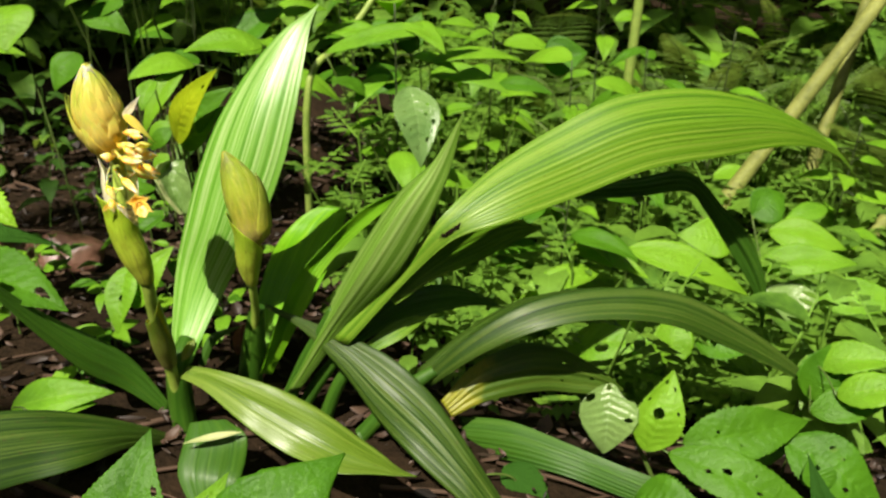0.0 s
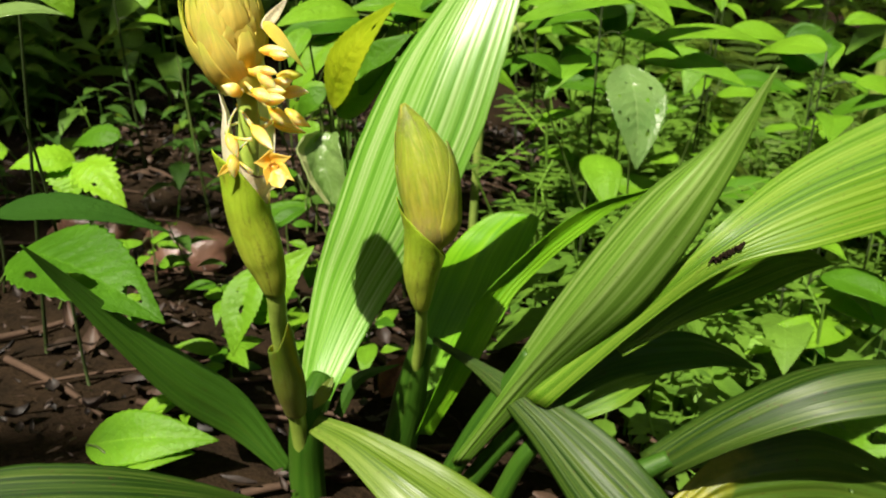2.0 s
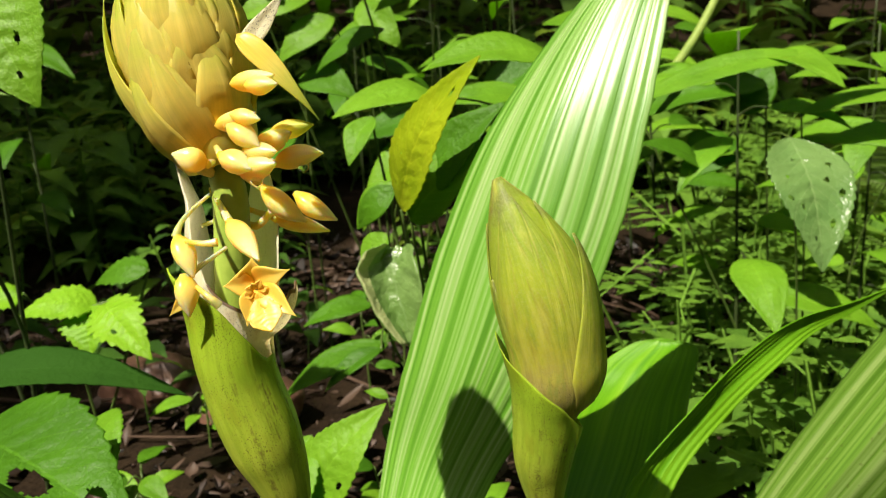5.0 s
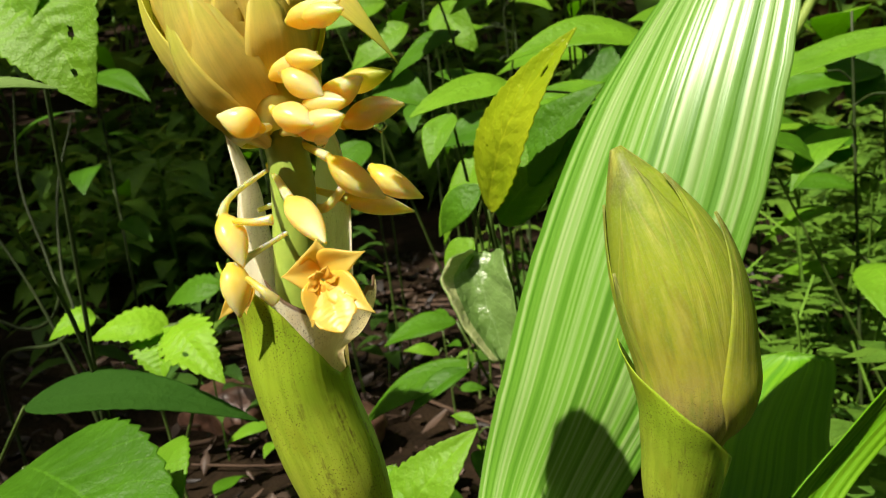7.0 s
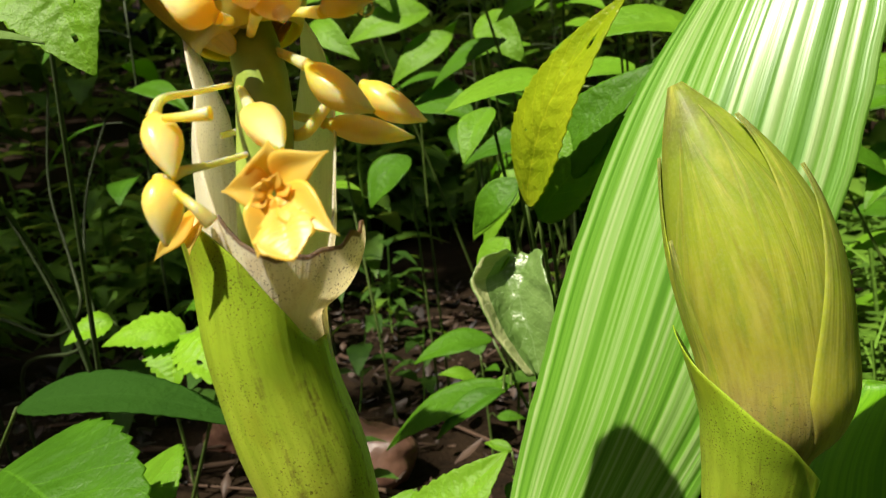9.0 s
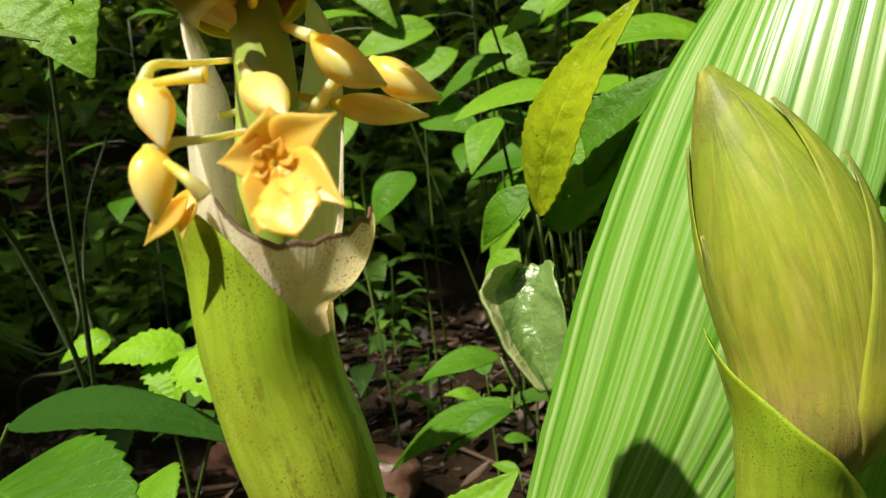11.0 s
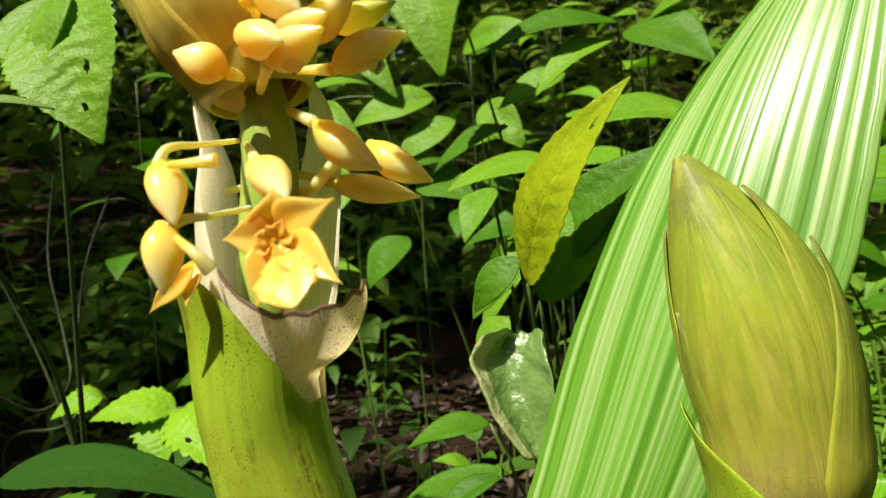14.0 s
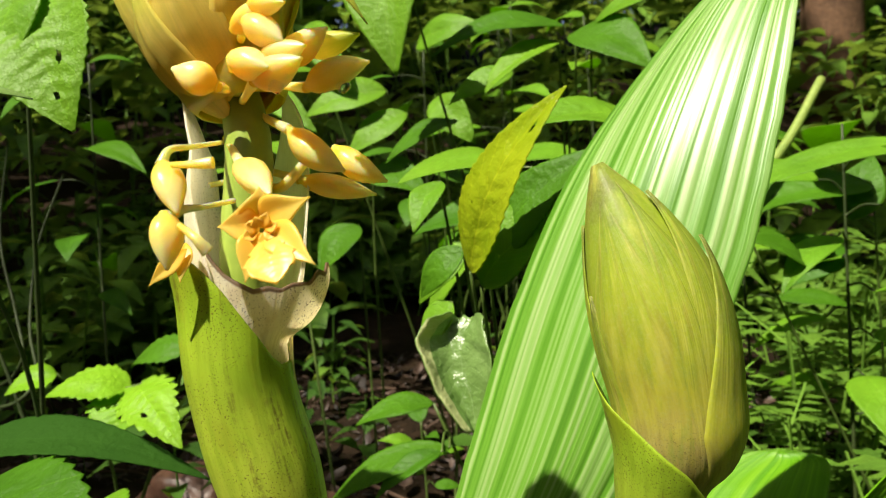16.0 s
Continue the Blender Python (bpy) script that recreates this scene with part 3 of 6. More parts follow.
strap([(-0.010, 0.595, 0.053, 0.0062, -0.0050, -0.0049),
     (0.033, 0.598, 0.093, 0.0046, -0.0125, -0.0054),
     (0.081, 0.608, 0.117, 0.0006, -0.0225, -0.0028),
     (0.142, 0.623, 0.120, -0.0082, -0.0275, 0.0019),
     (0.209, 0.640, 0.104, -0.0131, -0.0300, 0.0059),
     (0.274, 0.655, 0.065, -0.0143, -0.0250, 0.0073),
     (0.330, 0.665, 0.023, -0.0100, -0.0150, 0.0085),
     (0.365, 0.670, -0.008, -0.0003, -0.0005, 0.0003)], "old arching leaf with worn silvery specks", M_BLADE_OLD_AND_SHADED, fold=-0.5, pleats=3, depth=0.0007, seed=9)
strap([(0.116, 0.695, 0.183, 0.0046, -0.0050, -0.0037),
     (0.180, 0.725, 0.176, 0.0024, -0.0050, -0.0068),
     (0.234, 0.747, 0.173, -0.0006, -0.0025, -0.0090),
     (0.269, 0.758, 0.139, -0.0102, -0.0025, -0.0005),
     (0.309, 0.768, 0.090, -0.0092, -0.0025, -0.0086),
     (0.337, 0.773, 0.041, -0.0072, -0.0025, -0.0021),
     (0.350, 0.775, -0.010, -0.0002, -0.0001, -0.0001)], "dark leaf bent over and hanging", M_BLADE_DULL, fold=-0.3, pleats=4, depth=0.0007, ripple=0.3, seed=10)
strap([(0.011, 0.598, 0.018, 0.0050, -0.0025, -0.0071),
     (0.040, 0.615, 0.034, 0.0051, -0.0100, -0.0129),
     (0.088, 0.630, 0.041, 0.0079, -0.0100, -0.0193),
     (0.130, 0.640, 0.029, 0.0078, -0.0100, -0.0161),
     (0.157, 0.645, 0.016, 0.0041, -0.0050, -0.0096),
     (0.176, 0.650, 0.003, 0.0001, -0.0002, -0.0003)], "old dark leaf with a yellow patch and eaten holes", M_BLADE_YELLOW, fold=-0.25, pleats=5, depth=0.0008, ripple=0.2, seed=11,
      holes=[(0.35, 0.55, 0.03, 0.02), (0.6, 0.66, 0.04, 0.018), (0.2, 0.75, 0.05, 0.02), (0.75, 0.5, 0.025, 0.012), (0.9, 0.7, 0.07, 0.03)])
strap([(0.027, 0.610, -0.020, 0.0066, -0.0100, -0.0116),
     (0.071, 0.585, -0.006, 0.0058, -0.0150, -0.0110),
     (0.113, 0.562, -0.003, 0.0015, -0.0125, -0.0081),
     (0.157, 0.547, -0.012, -0.0002, -0.0075, -0.0099),
     (0.199, 0.535, -0.022, -0.0020, -0.0050, -0.0107),
     (0.259, 0.520, -0.036, -0.0001, -0.0002, -0.0003)], "low ribbed green leaf lying over the litter", M_BLADE_DULL, fold=-0.2, pleats=8, depth=0.0004, seed=12)
strap([(-0.215, 0.558, 0.045, -0.0016, -0.0025, -0.0038),
     (-0.240, 0.557, 0.080, -0.0011, -0.0075, -0.0096),
     (-0.261, 0.542, 0.111, -0.0012, -0.0075, -0.0111),
     (-0.281, 0.528, 0.146, -0.0003, -0.0075, -0.0036),
     (-0.297, 0.515, 0.180, 0.0005, -0.0050, -0.0008),
     (-0.306, 0.500, 0.208, 0.0000, -0.0002, -0.0000)], "dark green leaf reaching sideways", M_BLADE_DULL, fold=0.25, pleats=4, depth=0.0006, seed=13)
# this leaf borrows the old leaves' dark green in place of shade
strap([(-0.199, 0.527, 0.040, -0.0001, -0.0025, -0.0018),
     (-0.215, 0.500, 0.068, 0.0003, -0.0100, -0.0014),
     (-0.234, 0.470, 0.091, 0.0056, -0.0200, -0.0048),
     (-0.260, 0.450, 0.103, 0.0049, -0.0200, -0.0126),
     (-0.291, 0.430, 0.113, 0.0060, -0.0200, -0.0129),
     (-0.329, 0.420, 0.126, 0.0002, -0.0006, -0.0004)], "broad leaf near the ground, its shade put into a dark colour", M_BLADE_OLD_AND_SHADED, fold=0.12, pleats=4, depth=0.0003, seed=14)
strap([(-0.161, 0.500, 0.083, 0.0136, 0.0000, 0.0019),
     (-0.153, 0.485, 0.077, 0.0233, -0.0000, 0.0045),
     (-0.155, 0.470, 0.058, 0.0217, 0.0000, -0.0020),
     (-0.150, 0.450, 0.049, 0.0117, 0.0000, 0.0003),
     (-0.149, 0.440, 0.038, 0.0004, 0.0000, 0.0000)], "short leaf with a pale rolled edge", M_BLADE_DULL, fold=0.1, pleats=4, depth=0.0006, seed=15)
strap([(-0.075, 0.600, 0.083, 0.0044, 0.0000, -0.0056),
     (-0.037, 0.625, 0.101, 0.0026, -0.0050, -0.0110),
     (0.006, 0.645, 0.103, 0.0027, -0.0050, -0.0104),
     (0.035, 0.665, 0.091, 0.0013, -0.0050, -0.0044),
     (0.061, 0.680, 0.073, 0.0000, -0.0002, -0.0001)], "dark spotted leaf", M_BLADE_DULL, fold=-0.3, pleats=4, depth=0.0008, seed=16)
strap([(-0.059, 0.600, 0.076, 0.0022, 0.0000, -0.0043),
     (-0.031, 0.615, 0.088, 0.0027, -0.0050, -0.0052),
     (-0.001, 0.640, 0.092, 0.0001, -0.0002, -0.0002)], "pale narrow leaf", M_BLADE, fold=0.1, pleats=3, depth=0.0004, seed=17)
strap([(-0.187, 0.570, 0.080, 0.0026, 0.0000, -0.0013),
     (-0.177, 0.580, 0.100, 0.0026, 0.0000, -0.0027),
     (-0.154, 0.590, 0.107, 0.0001, 0.0000, -0.0001)], "small curved young leaf", M_BLADE_DULL, fold=-0.3, pleats=2, depth=0.0003, seed=18)


# ---- wrapped bracts round a curved axis ----
class Axis:
    """A curved stalk with a frame: degrees run 0 right, 90 towards the path's end, 180 left, 270 behind."""

    def __init__(self, points, view, n=200):
        self.view = np.array(view)
        self.c = spline(points, n)
        seg = np.linalg.norm(np.diff(self.c, axis=0), axis=1)
        self.s = np.concatenate([[0], np.cumsum(seg)])
        self.tan = np.gradient(self.c, axis=0)
        self.tan /= np.linalg.norm(self.tan, axis=1, keepdims=True)

    def at(self, s):
        p = np.array([np.interp(s, self.s, self.c[:, k]) for k in range(3)])
        t = np.array([np.interp(s, self.s, self.tan[:, k]) for k in range(3)])
        t /= np.linalg.norm(t)
        view = self.view
        e2 = view - t * view.dot(t)
        e2 /= np.linalg.norm(e2)
        e1 = np.cross(e2, t) * -1
        return p, t, e1, e2

    def point(self, s, deg, r):
        p, t, e1, e2 = self.at(s)
        a = radians(deg)
        return p + r * (math.cos(a) * e1 + math.sin(a) * e2)

    def length_at(self, z):
        return float(np.interp(z, self.c[:, 2], self.s))


def wrap_mesh(name, axis, s0, tops, radii, mat, degrees=(0, 360), nu=61, nv=26, thick=0.0004, wob=0.0, other=None, sharp=1.0):
    """A sheath: tops are (degrees, s) of its rim, radii (s, r) its swelling."""
    P = np.zeros((nv, nu, 3))
    dk, sk = zip(*tops)
    swelling = smooth_curve(radii)
    right = smooth_curve(other or radii)
    for i, deg in enumerate(np.linspace(*degrees, nu)):
        top = np.interp(deg, dk, sk)
        for k in range(nv):
            s = s0 + (top - s0) * k / (nv - 1)
            side = 1 - (0.5 + 0.5 * math.cos(radians(deg))) ** sharp
            r = (swelling(s) * side + right(s) * (1 - side)) * (1 + wob * noise.noise((deg / 40, s * 90, 2.2)))
            P[k, i] = axis.point(s, deg, r + 0.0006 * (i / nu))
    return sheet(name, P, mat, thick)


def scale_mesh(name, axis, s0, s1, deg, half, radii, mat, lift=0.0, flare=0.0, nu=19, nv=26, thick=0.0003, sway=0.0, other=None):
    """A pointed bract lying on a swelling: centred at deg, half its greatest half-angle, from s0 to its tip at s1."""
    P = np.zeros((nv, nu, 3))
    swelling, right = smooth_curve(radii), smooth_curve(other or radii)
    for k in range(nv):
        v = k / (nv - 1)
        s = s0 + (s1 - s0) * v
        w = half * min(1.0, 0.55 + 1.3 * v) * (1 - v ** 1.9) ** 0.95
        w = max(w, 0.6)
        for i in range(nu):
            a = 2 * i / (nu - 1) - 1
            share = 0.5 + 0.5 * math.cos(radians(deg + a * w))
            r = swelling(s) * (1 - share) + right(s) * share + lift * (0.4 + 0.6 * math.sin(math.pi * min(1, v + 0.2))) + flare * v ** 3 - 0.0006 * abs(a) ** 3
            P[k, i] = axis.point(s, deg + a * w + sway * v * v, max(r, 0.0004))
    return sheet(name, P, mat, thick)


def bud_mesh(name, base, tip, width, mat, sides=16, n=18, lobes=0.08, bend=0.0, belly=0.42):
    """A waxy, pointed bud."""
    base, tip = np.array(base, dtype=float), np.array(tip, dtype=float)
    d = tip - base
    ln = np.linalg.norm(d)
    d /= ln
    e1 = np.cross(d, (0.2, 0.3, 0.9))
    e1 /= np.linalg.norm(e1)
    e2 = np.cross(d, e1)
    P = []
    for k in range(n):
        v = k / (n - 1)
        r = width / 2 * math.sin(math.pi * v ** (math.log(0.5) / math.log(belly))) ** 0.75 * (1 - 0.2 * v ** 3)
        r = max(r, width * (0.05 if v > 0.5 else 0.16))
        mid = base + d * ln * v + e2 * bend * ln * math.sin(math.pi * v)
        P.append([mid + r * (1 + lobes * math.cos(3 * a)) * (math.cos(a) * e1 + math.sin(a) * e2) for a in np.linspace(0, 2 * math.pi, sides, endpoint=False)])
    me = sheet(name, P, mat, wrap=True)
    bm = bmesh.new()
    bm.from_mesh(me)
    bm.verts.ensure_lookup_table()
    bm.faces.new([bm.verts[i] for i in range(sides)])
    bm.faces.new([bm.verts[len(bm.verts) - sides + i] for i in range(sides)])
    bm.to_mesh(me)
    bm.free()
    return me


# ---- flowering spike ----
axis_a = Axis([(-0.2009, 0.5520, 0.0415), (-0.1985, 0.5400, 0.1006), (-0.1959, 0.5240, 0.1541), (-0.1914, 0.5120, 0.1908), (-0.1937, 0.5105, 0.2097), (-0.1972, 0.5100, 0.2274), (-0.1981, 0.5100, 0.2396), (-0.1977, 0.5140, 0.2626), (-0.1983, 0.5170, 0.2785), (-0.2075, 0.5200, 0.3098), (-0.2068, 0.5210, 0.3375)], (0.60, -0.78, 0.2))
sa = axis_a.length_at
top_a = float(axis_a.s[-1])
rings_a = np.linspace(0, top_a * 0.93, 40)
spike = plant_part("flower_spike", tube_mesh("flower_spike", [axis_a.at(s)[0] for s in rings_a[::3]], [0.0050, 0.0046, 0.0044, 0.0042, 0.0043, 0.0043, 0.0020], M_STALK, 60, 14), "flowering spike with a green stalk")


def spike_part(name, me, label="", under=None):
    ob = new(name, me)
    ob.parent = under or spike
    return tagged(ob, label)


# sheath at the lower joint and the swollen green sheath below the flowers
spike_part("sheath", wrap_mesh("sheath", axis_a, sa(0.105), [(-90, sa(0.150)), (0, sa(0.158)), (60, sa(0.176)), (120, sa(0.160)), (200, sa(0.152)), (270, sa(0.150))],
           [(sa(0.105), 0.0050), (sa(0.125), 0.0072), (sa(0.145), 0.0064), (sa(0.18), 0.0052)], M_SHEATH_OLD, (-90, 270)), "olive sheath on the stalk")
spathe_l = [(sa(0.192), 0.0042), (sa(0.202), 0.0066), (sa(0.2093), 0.0088), (sa(0.217), 0.0096), (sa(0.2265), 0.0098), (sa(0.2352), 0.0096), (sa(0.245), 0.0104), (sa(0.256), 0.0140)]
spathe_r = [(sa(0.192), 0.0042), (sa(0.202), 0.0064), (sa(0.2093), 0.0074), (sa(0.217), 0.0080), (sa(0.2265), 0.0076), (sa(0.2352), 0.0078), (sa(0.245), 0.0085), (sa(0.256), 0.0090)]
spike_part("sheath", wrap_mesh("sheath", axis_a, sa(0.192), [(-90, sa(0.239)), (-20, sa(0.237)), (15, sa(0.2345)), (45, sa(0.2345)), (60, sa(0.2365)), (75, sa(0.2398)), (90, sa(0.2430)), (110, sa(0.2475)), (130, sa(0.2512)), (150, sa(0.2538)), (168, sa(0.2555)), (180, sa(0.2568)), (192, sa(0.2520)), (215, sa(0.244)), (270, sa(0.239))],
           spathe_l, M_SPATHE, (-90, 270), nu=81, nv=34, wob=0.04, other=spathe_r), "swollen yellow-green sheath with brown specks")
cream_l = [(sa(0.20), 0.0060), (sa(0.2352), 0.0074), (sa(0.245), 0.0084), (sa(0.253), 0.0094), (sa(0.270), 0.0098), (sa(0.30), 0.0085)]
cream_r = [(sa(0.20), 0.0058), (sa(0.2340), 0.0070), (sa(0.2385), 0.0076), (sa(0.2425), 0.0120), (sa(0.2480), 0.0140), (sa(0.255), 0.0134), (sa(0.270), 0.0100), (sa(0.30), 0.0085)]
spike_part("bract", wrap_mesh("bract", axis_a, sa(0.228), [(-20, sa(0.243)), (-4, sa(0.2495)), (6, sa(0.2525)), (13, sa(0.2525)), (19, sa(0.2508)), (28, sa(0.2512)), (36, sa(0.2490)), (50, sa(0.2488)), (58, sa(0.2478)), (68, sa(0.2482)), (80, sa(0.2476)), (98, sa(0.2490)), (108, sa(0.2500)), (120, sa(0.2520)), (128, sa(0.2538)), (133, sa(0.2512)), (150, sa(0.247))],
           cream_l, M_CREAM, (-20, 150), wob=0.06, nu=91, nv=44, other=cream_r, sharp=2.6), "papery cream bract with a torn brown rim")
spike_part("bract", wrap_mesh("bract", axis_a, sa(0.22), [(118, sa(0.249)), (135, sa(0.257)), (155, sa(0.266)), (175, sa(0.275)), (194, sa(0.286)), (212, sa(0.281)), (235, sa(0.270)), (262, sa(0.25))],
           cream_l, M_CREAM_PLAIN, (118, 262), wob=0.05, nu=41, nv=34, other=cream_r), "narrow dry cream bract")
spike_part("bract", wrap_mesh("bract", axis_a, sa(0.22), [(-92, sa(0.25)), (-60, sa(0.272)), (-34, sa(0.284)), (-14, sa(0.277)), (4, sa(0.266)), (24, sa(0.248))],
           cream_l, M_CREAM_PLAIN, (-92, 24), wob=0.05, nu=41, nv=34, other=[(s, r * 1.02) for s, r in cream_l]), "dry grey-cream bract behind the stalk")

# the cone of unopened bracts
s_lo, s_hi = sa(0.276), top_a
cone_r = [(s_lo, 0.0045), (s_lo + 0.10 * (s_hi - s_lo), 0.0105), (s_lo + 0.30 * (s_hi - s_lo), 0.0142), (s_lo + 0.5 * (s_hi - s_lo), 0.0146), (s_lo + 0.72 * (s_hi - s_lo), 0.0112), (s_lo + 0.88 * (s_hi - s_lo), 0.0060), (s_hi, 0.0008)]
rs = random.Random(4)
span = s_hi - s_lo
spike_part("bud_core", wrap_mesh("bud_core", axis_a, s_lo + 0.06 * span, [(-90, s_lo + 0.97 * span), (270, s_lo + 0.97 * span)], [(s, r * 0.80) for s, r in cone_r], M_WAX, (-90, 270), nu=41, wob=0.10), "packed yellow buds inside the cone")
cone_at = smooth_curve(cone_r)
for k in range(56):
    deg = (k * 137.5 + 150) % 360
    f = k / 55
    lo = s_lo + (0.02 + 0.40 * f) * span
    hi = min(lo + (0.60 + rs.uniform(-0.06, 0.04)) * span + 0.04 * f * span, s_hi + 0.001)
    if (deg < 110 or deg > 320) and f < 0.5:
        lo += 0.12 * span
    loose = 0.0024 * rs.random() ** 3 + (0.0034 if k in (3, 8, 11, 16, 21) else 0.0)
    r_base, r_tip = 0.62 * cone_at(lo), cone_at(hi) * rs.uniform(0.92, 1.06) + loose + 0.0004
    b0 = axis_a.point(lo, deg, r_base)
    t0 = axis_a.point(hi, deg + rs.uniform(-8, 8), r_tip)
    out = axis_a.point(lo, deg, 1.0) - axis_a.at(lo)[0]
    rise = (cone_at((lo + hi) / 2) + 0.0012 * (1 - f) + 0.0004 - (r_base + r_tip) / 2) / (0.8 * (hi - lo))
    me = herb_leaf_mesh("bract", b0, t0, rs.uniform(0.0120, 0.0165), M_CONE, out, rise, -0.38, 1, 0.36, 15, 28, 0.0002, rs.uniform(0, 9), 0.0, 0.92)
    spike_part("bract", me, "translucent yellow-green bract")


def stalked(points, radii, mat=M_PEDICEL, name="pedicel"):
    return spike_part(name, tube_mesh(name, points, radii, mat, 16, 8), "thin pale flower stalk")


def bud(base, tip, width, mat=M_WAX, label="waxy yellow flower bud", bend=0.0, root=None):
    spike_part("flower_bud", bud_mesh("flower_bud", base, tip, width * 0.88, mat, bend=bend), label)
    if root:
        stalked([root, [(a + b) / 2 for a, b in zip(root, base)], base], [0.0007, 0.0007, 0.0010], M_WAX)


# cluster of buds below the cone
bud((-0.1856, 0.5020, 0.2909), (-0.1778, 0.5000, 0.2863), 0.0056, root=(-0.1940, 0.5120, 0.2900))
bud((-0.1872, 0.5000, 0.2849), (-0.1786, 0.4970, 0.2823), 0.0058, root=(-0.1963, 0.5120, 0.2852))
bud((-0.1837, 0.5030, 0.2849), (-0.1740, 0.5000, 0.2853), 0.0050)
bud((-0.1841, 0.5010, 0.2813), (-0.1736, 0.4980, 0.2832), 0.0060, root=(-0.1963, 0.5140, 0.2803))
bud((-0.1836, 0.5080, 0.2849), (-0.1730, 0.5050, 0.2884), 0.0058)
bud((-0.1812, 0.5110, 0.2808), (-0.1684, 0.5090, 0.2832), 0.0058, root=(-0.1921, 0.5160, 0.2828), bend=-0.06)
bud((-0.1846, 0.5020, 0.2930), (-0.1768, 0.5000, 0.2919), 0.0040)
bud((-0.1795, 0.5010, 0.2986), (-0.1712, 0.4990, 0.2987), 0.0045)
bud((-0.1951, 0.5060, 0.2821), (-0.2007, 0.5020, 0.2854), 0.0064, root=(-0.1972, 0.5140, 0.2818))
bud((-0.1834, 0.5150, 0.2873), (-0.1723, 0.5140, 0.2886), 0.0050, M_CONE, "dull greenish bud")
bud((-0.1857, 0.5060, 0.2988), (-0.1733, 0.5020, 0.3003), 0.0050)
bud((-0.1903, 0.5050, 0.2904), (-0.1782, 0.5010, 0.2932), 0.0048)
# drooping buds on the right side of the stalk
bud((-0.1886, 0.5160, 0.2747), (-0.1772, 0.5140, 0.2668), 0.0062, root=(-0.1981, 0.5180, 0.2792), bend=0.05)
bud((-0.1848, 0.5240, 0.2713), (-0.1745, 0.5240, 0.2645), 0.0058, bend=0.05)
bud((-0.1913, 0.5220, 0.2661), (-0.1758, 0.5220, 0.2624), 0.0050, root=(-0.1998, 0.5230, 0.2685))
stalked([(-0.1974, 0.5200, 0.2653), (-0.1924, 0.5180, 0.2650), (-0.1872, 0.5190, 0.2695)], [0.0008, 0.0010, 0.0009], M_WAX)
# two hanging buds with spurs
bud((-0.1956, 0.4920, 0.2699), (-0.1903, 0.4880, 0.2622), 0.0055)
bud((-0.1934, 0.4890, 0.2626), (-0.1915, 0.4860, 0.2544), 0.0056)
stalked([(-0.2014, 0.5140, 0.2736), (-0.1990, 0.5030, 0.2726), (-0.1958, 0.4940, 0.2718), (-0.1959, 0.4920, 0.2696)], [0.00045, 0.0005, 0.0006, 0.0010])
stalked([(-0.1933, 0.5050, 0.2633), (-0.1930, 0.4970, 0.2628), (-0.1920, 0.4910, 0.2627), (-0.1927, 0.4890, 0.2618)], [0.00045, 0.0005, 0.0007, 0.0010])
stalked([(-0.2028, 0.5160, 0.2666), (-0.2045, 0.5130, 0.2662)], [0.0006, 0.0005])
stalked([(-0.1920, 0.4900, 0.2693), (-0.1876, 0.4890, 0.2691), (-0.1847, 0.4900, 0.2691)], [0.0005, 0.0006, 0.0009], M_WAX, "spur")
stalked([(-0.1893, 0.4870, 0.2606), (-0.1859, 0.4860, 0.2588), (-0.1848, 0.4870, 0.2567)], [0.0005, 0.0007, 0.0010], M_WAX, "spur")


def petal(base, tip, width, face, mat=M_PETAL, curl=0.15, belly=0.5, label="yellow petal", name="petal"):
    spike_part(name, herb_leaf_mesh(name, base, tip, width, mat, face, curl, 0.10, 3, belly, 11, 22, 0.0003, tooth=0.0, acute=0.8), label)


FACE = (0.5, -0.83, 0.1)
petal((-0.1794, 0.4925, 0.2598), (-0.1844, 0.4890, 0.2600), 0.0060, FACE, curl=0.10, belly=0.42)
petal((-0.1797, 0.4930, 0.2603), (-0.1697, 0.4900, 0.2633), 0.0064, FACE, curl=0.10, belly=0.44)
petal((-0.1774, 0.4910, 0.2595), (-0.1683, 0.4880, 0.2545), 0.0060, FACE, curl=0.08, belly=0.42)
petal((-0.1788, 0.4910, 0.2589), (-0.1790, 0.4870, 0.2523), 0.0056, FACE, curl=0.08, belly=0.42)
petal((-0.1804, 0.4935, 0.2592), (-0.1785, 0.4915, 0.2651), 0.0078, FACE, curl=0.14, belly=0.5, label="hooded upper sepal")
spike_part("lip", herb_leaf_mesh("lip", (-0.1775, 0.4900, 0.2588), (-0.1724, 0.4850, 0.2526), 0.0080, M_PETAL, FACE, 0.02, 0.12, 5, 0.66, 25, 40, 0.0003, 3.1, 0.10, 0.35), "frilled yellow lip")
fr = random.Random(12)
for a in range(0, 360, 45):
    ca, sa_ = math.cos(radians(a + 20)), math.sin(radians(a + 20))
    mid = Vector((-0.1770, 0.4890, 0.2592))
    rx, rz = Vector((0.85, 0.5, 0.0)), Vector((0.05, -0.1, 1.0))
    inner, outer = mid + (rx * ca + rz * sa_) * 0.0004, mid + (rx * ca + rz * sa_) * fr.uniform(0.0020, 0.0031) + Vector((0.0003, -0.0005, 0.0))
    petal(inner, outer, fr.uniform(0.0020, 0.0028), FACE, M_WAX_ORANGE, 0.05, 0.6, "small orange lobe in the throat", "throat_lobe")
bud((-0.1918, 0.5058, 0.2692), (-0.1784, 0.4940, 0.2640), 0.0060, label="swollen yellow ovary behind the flower", root=(-0.2021, 0.5160, 0.2744))
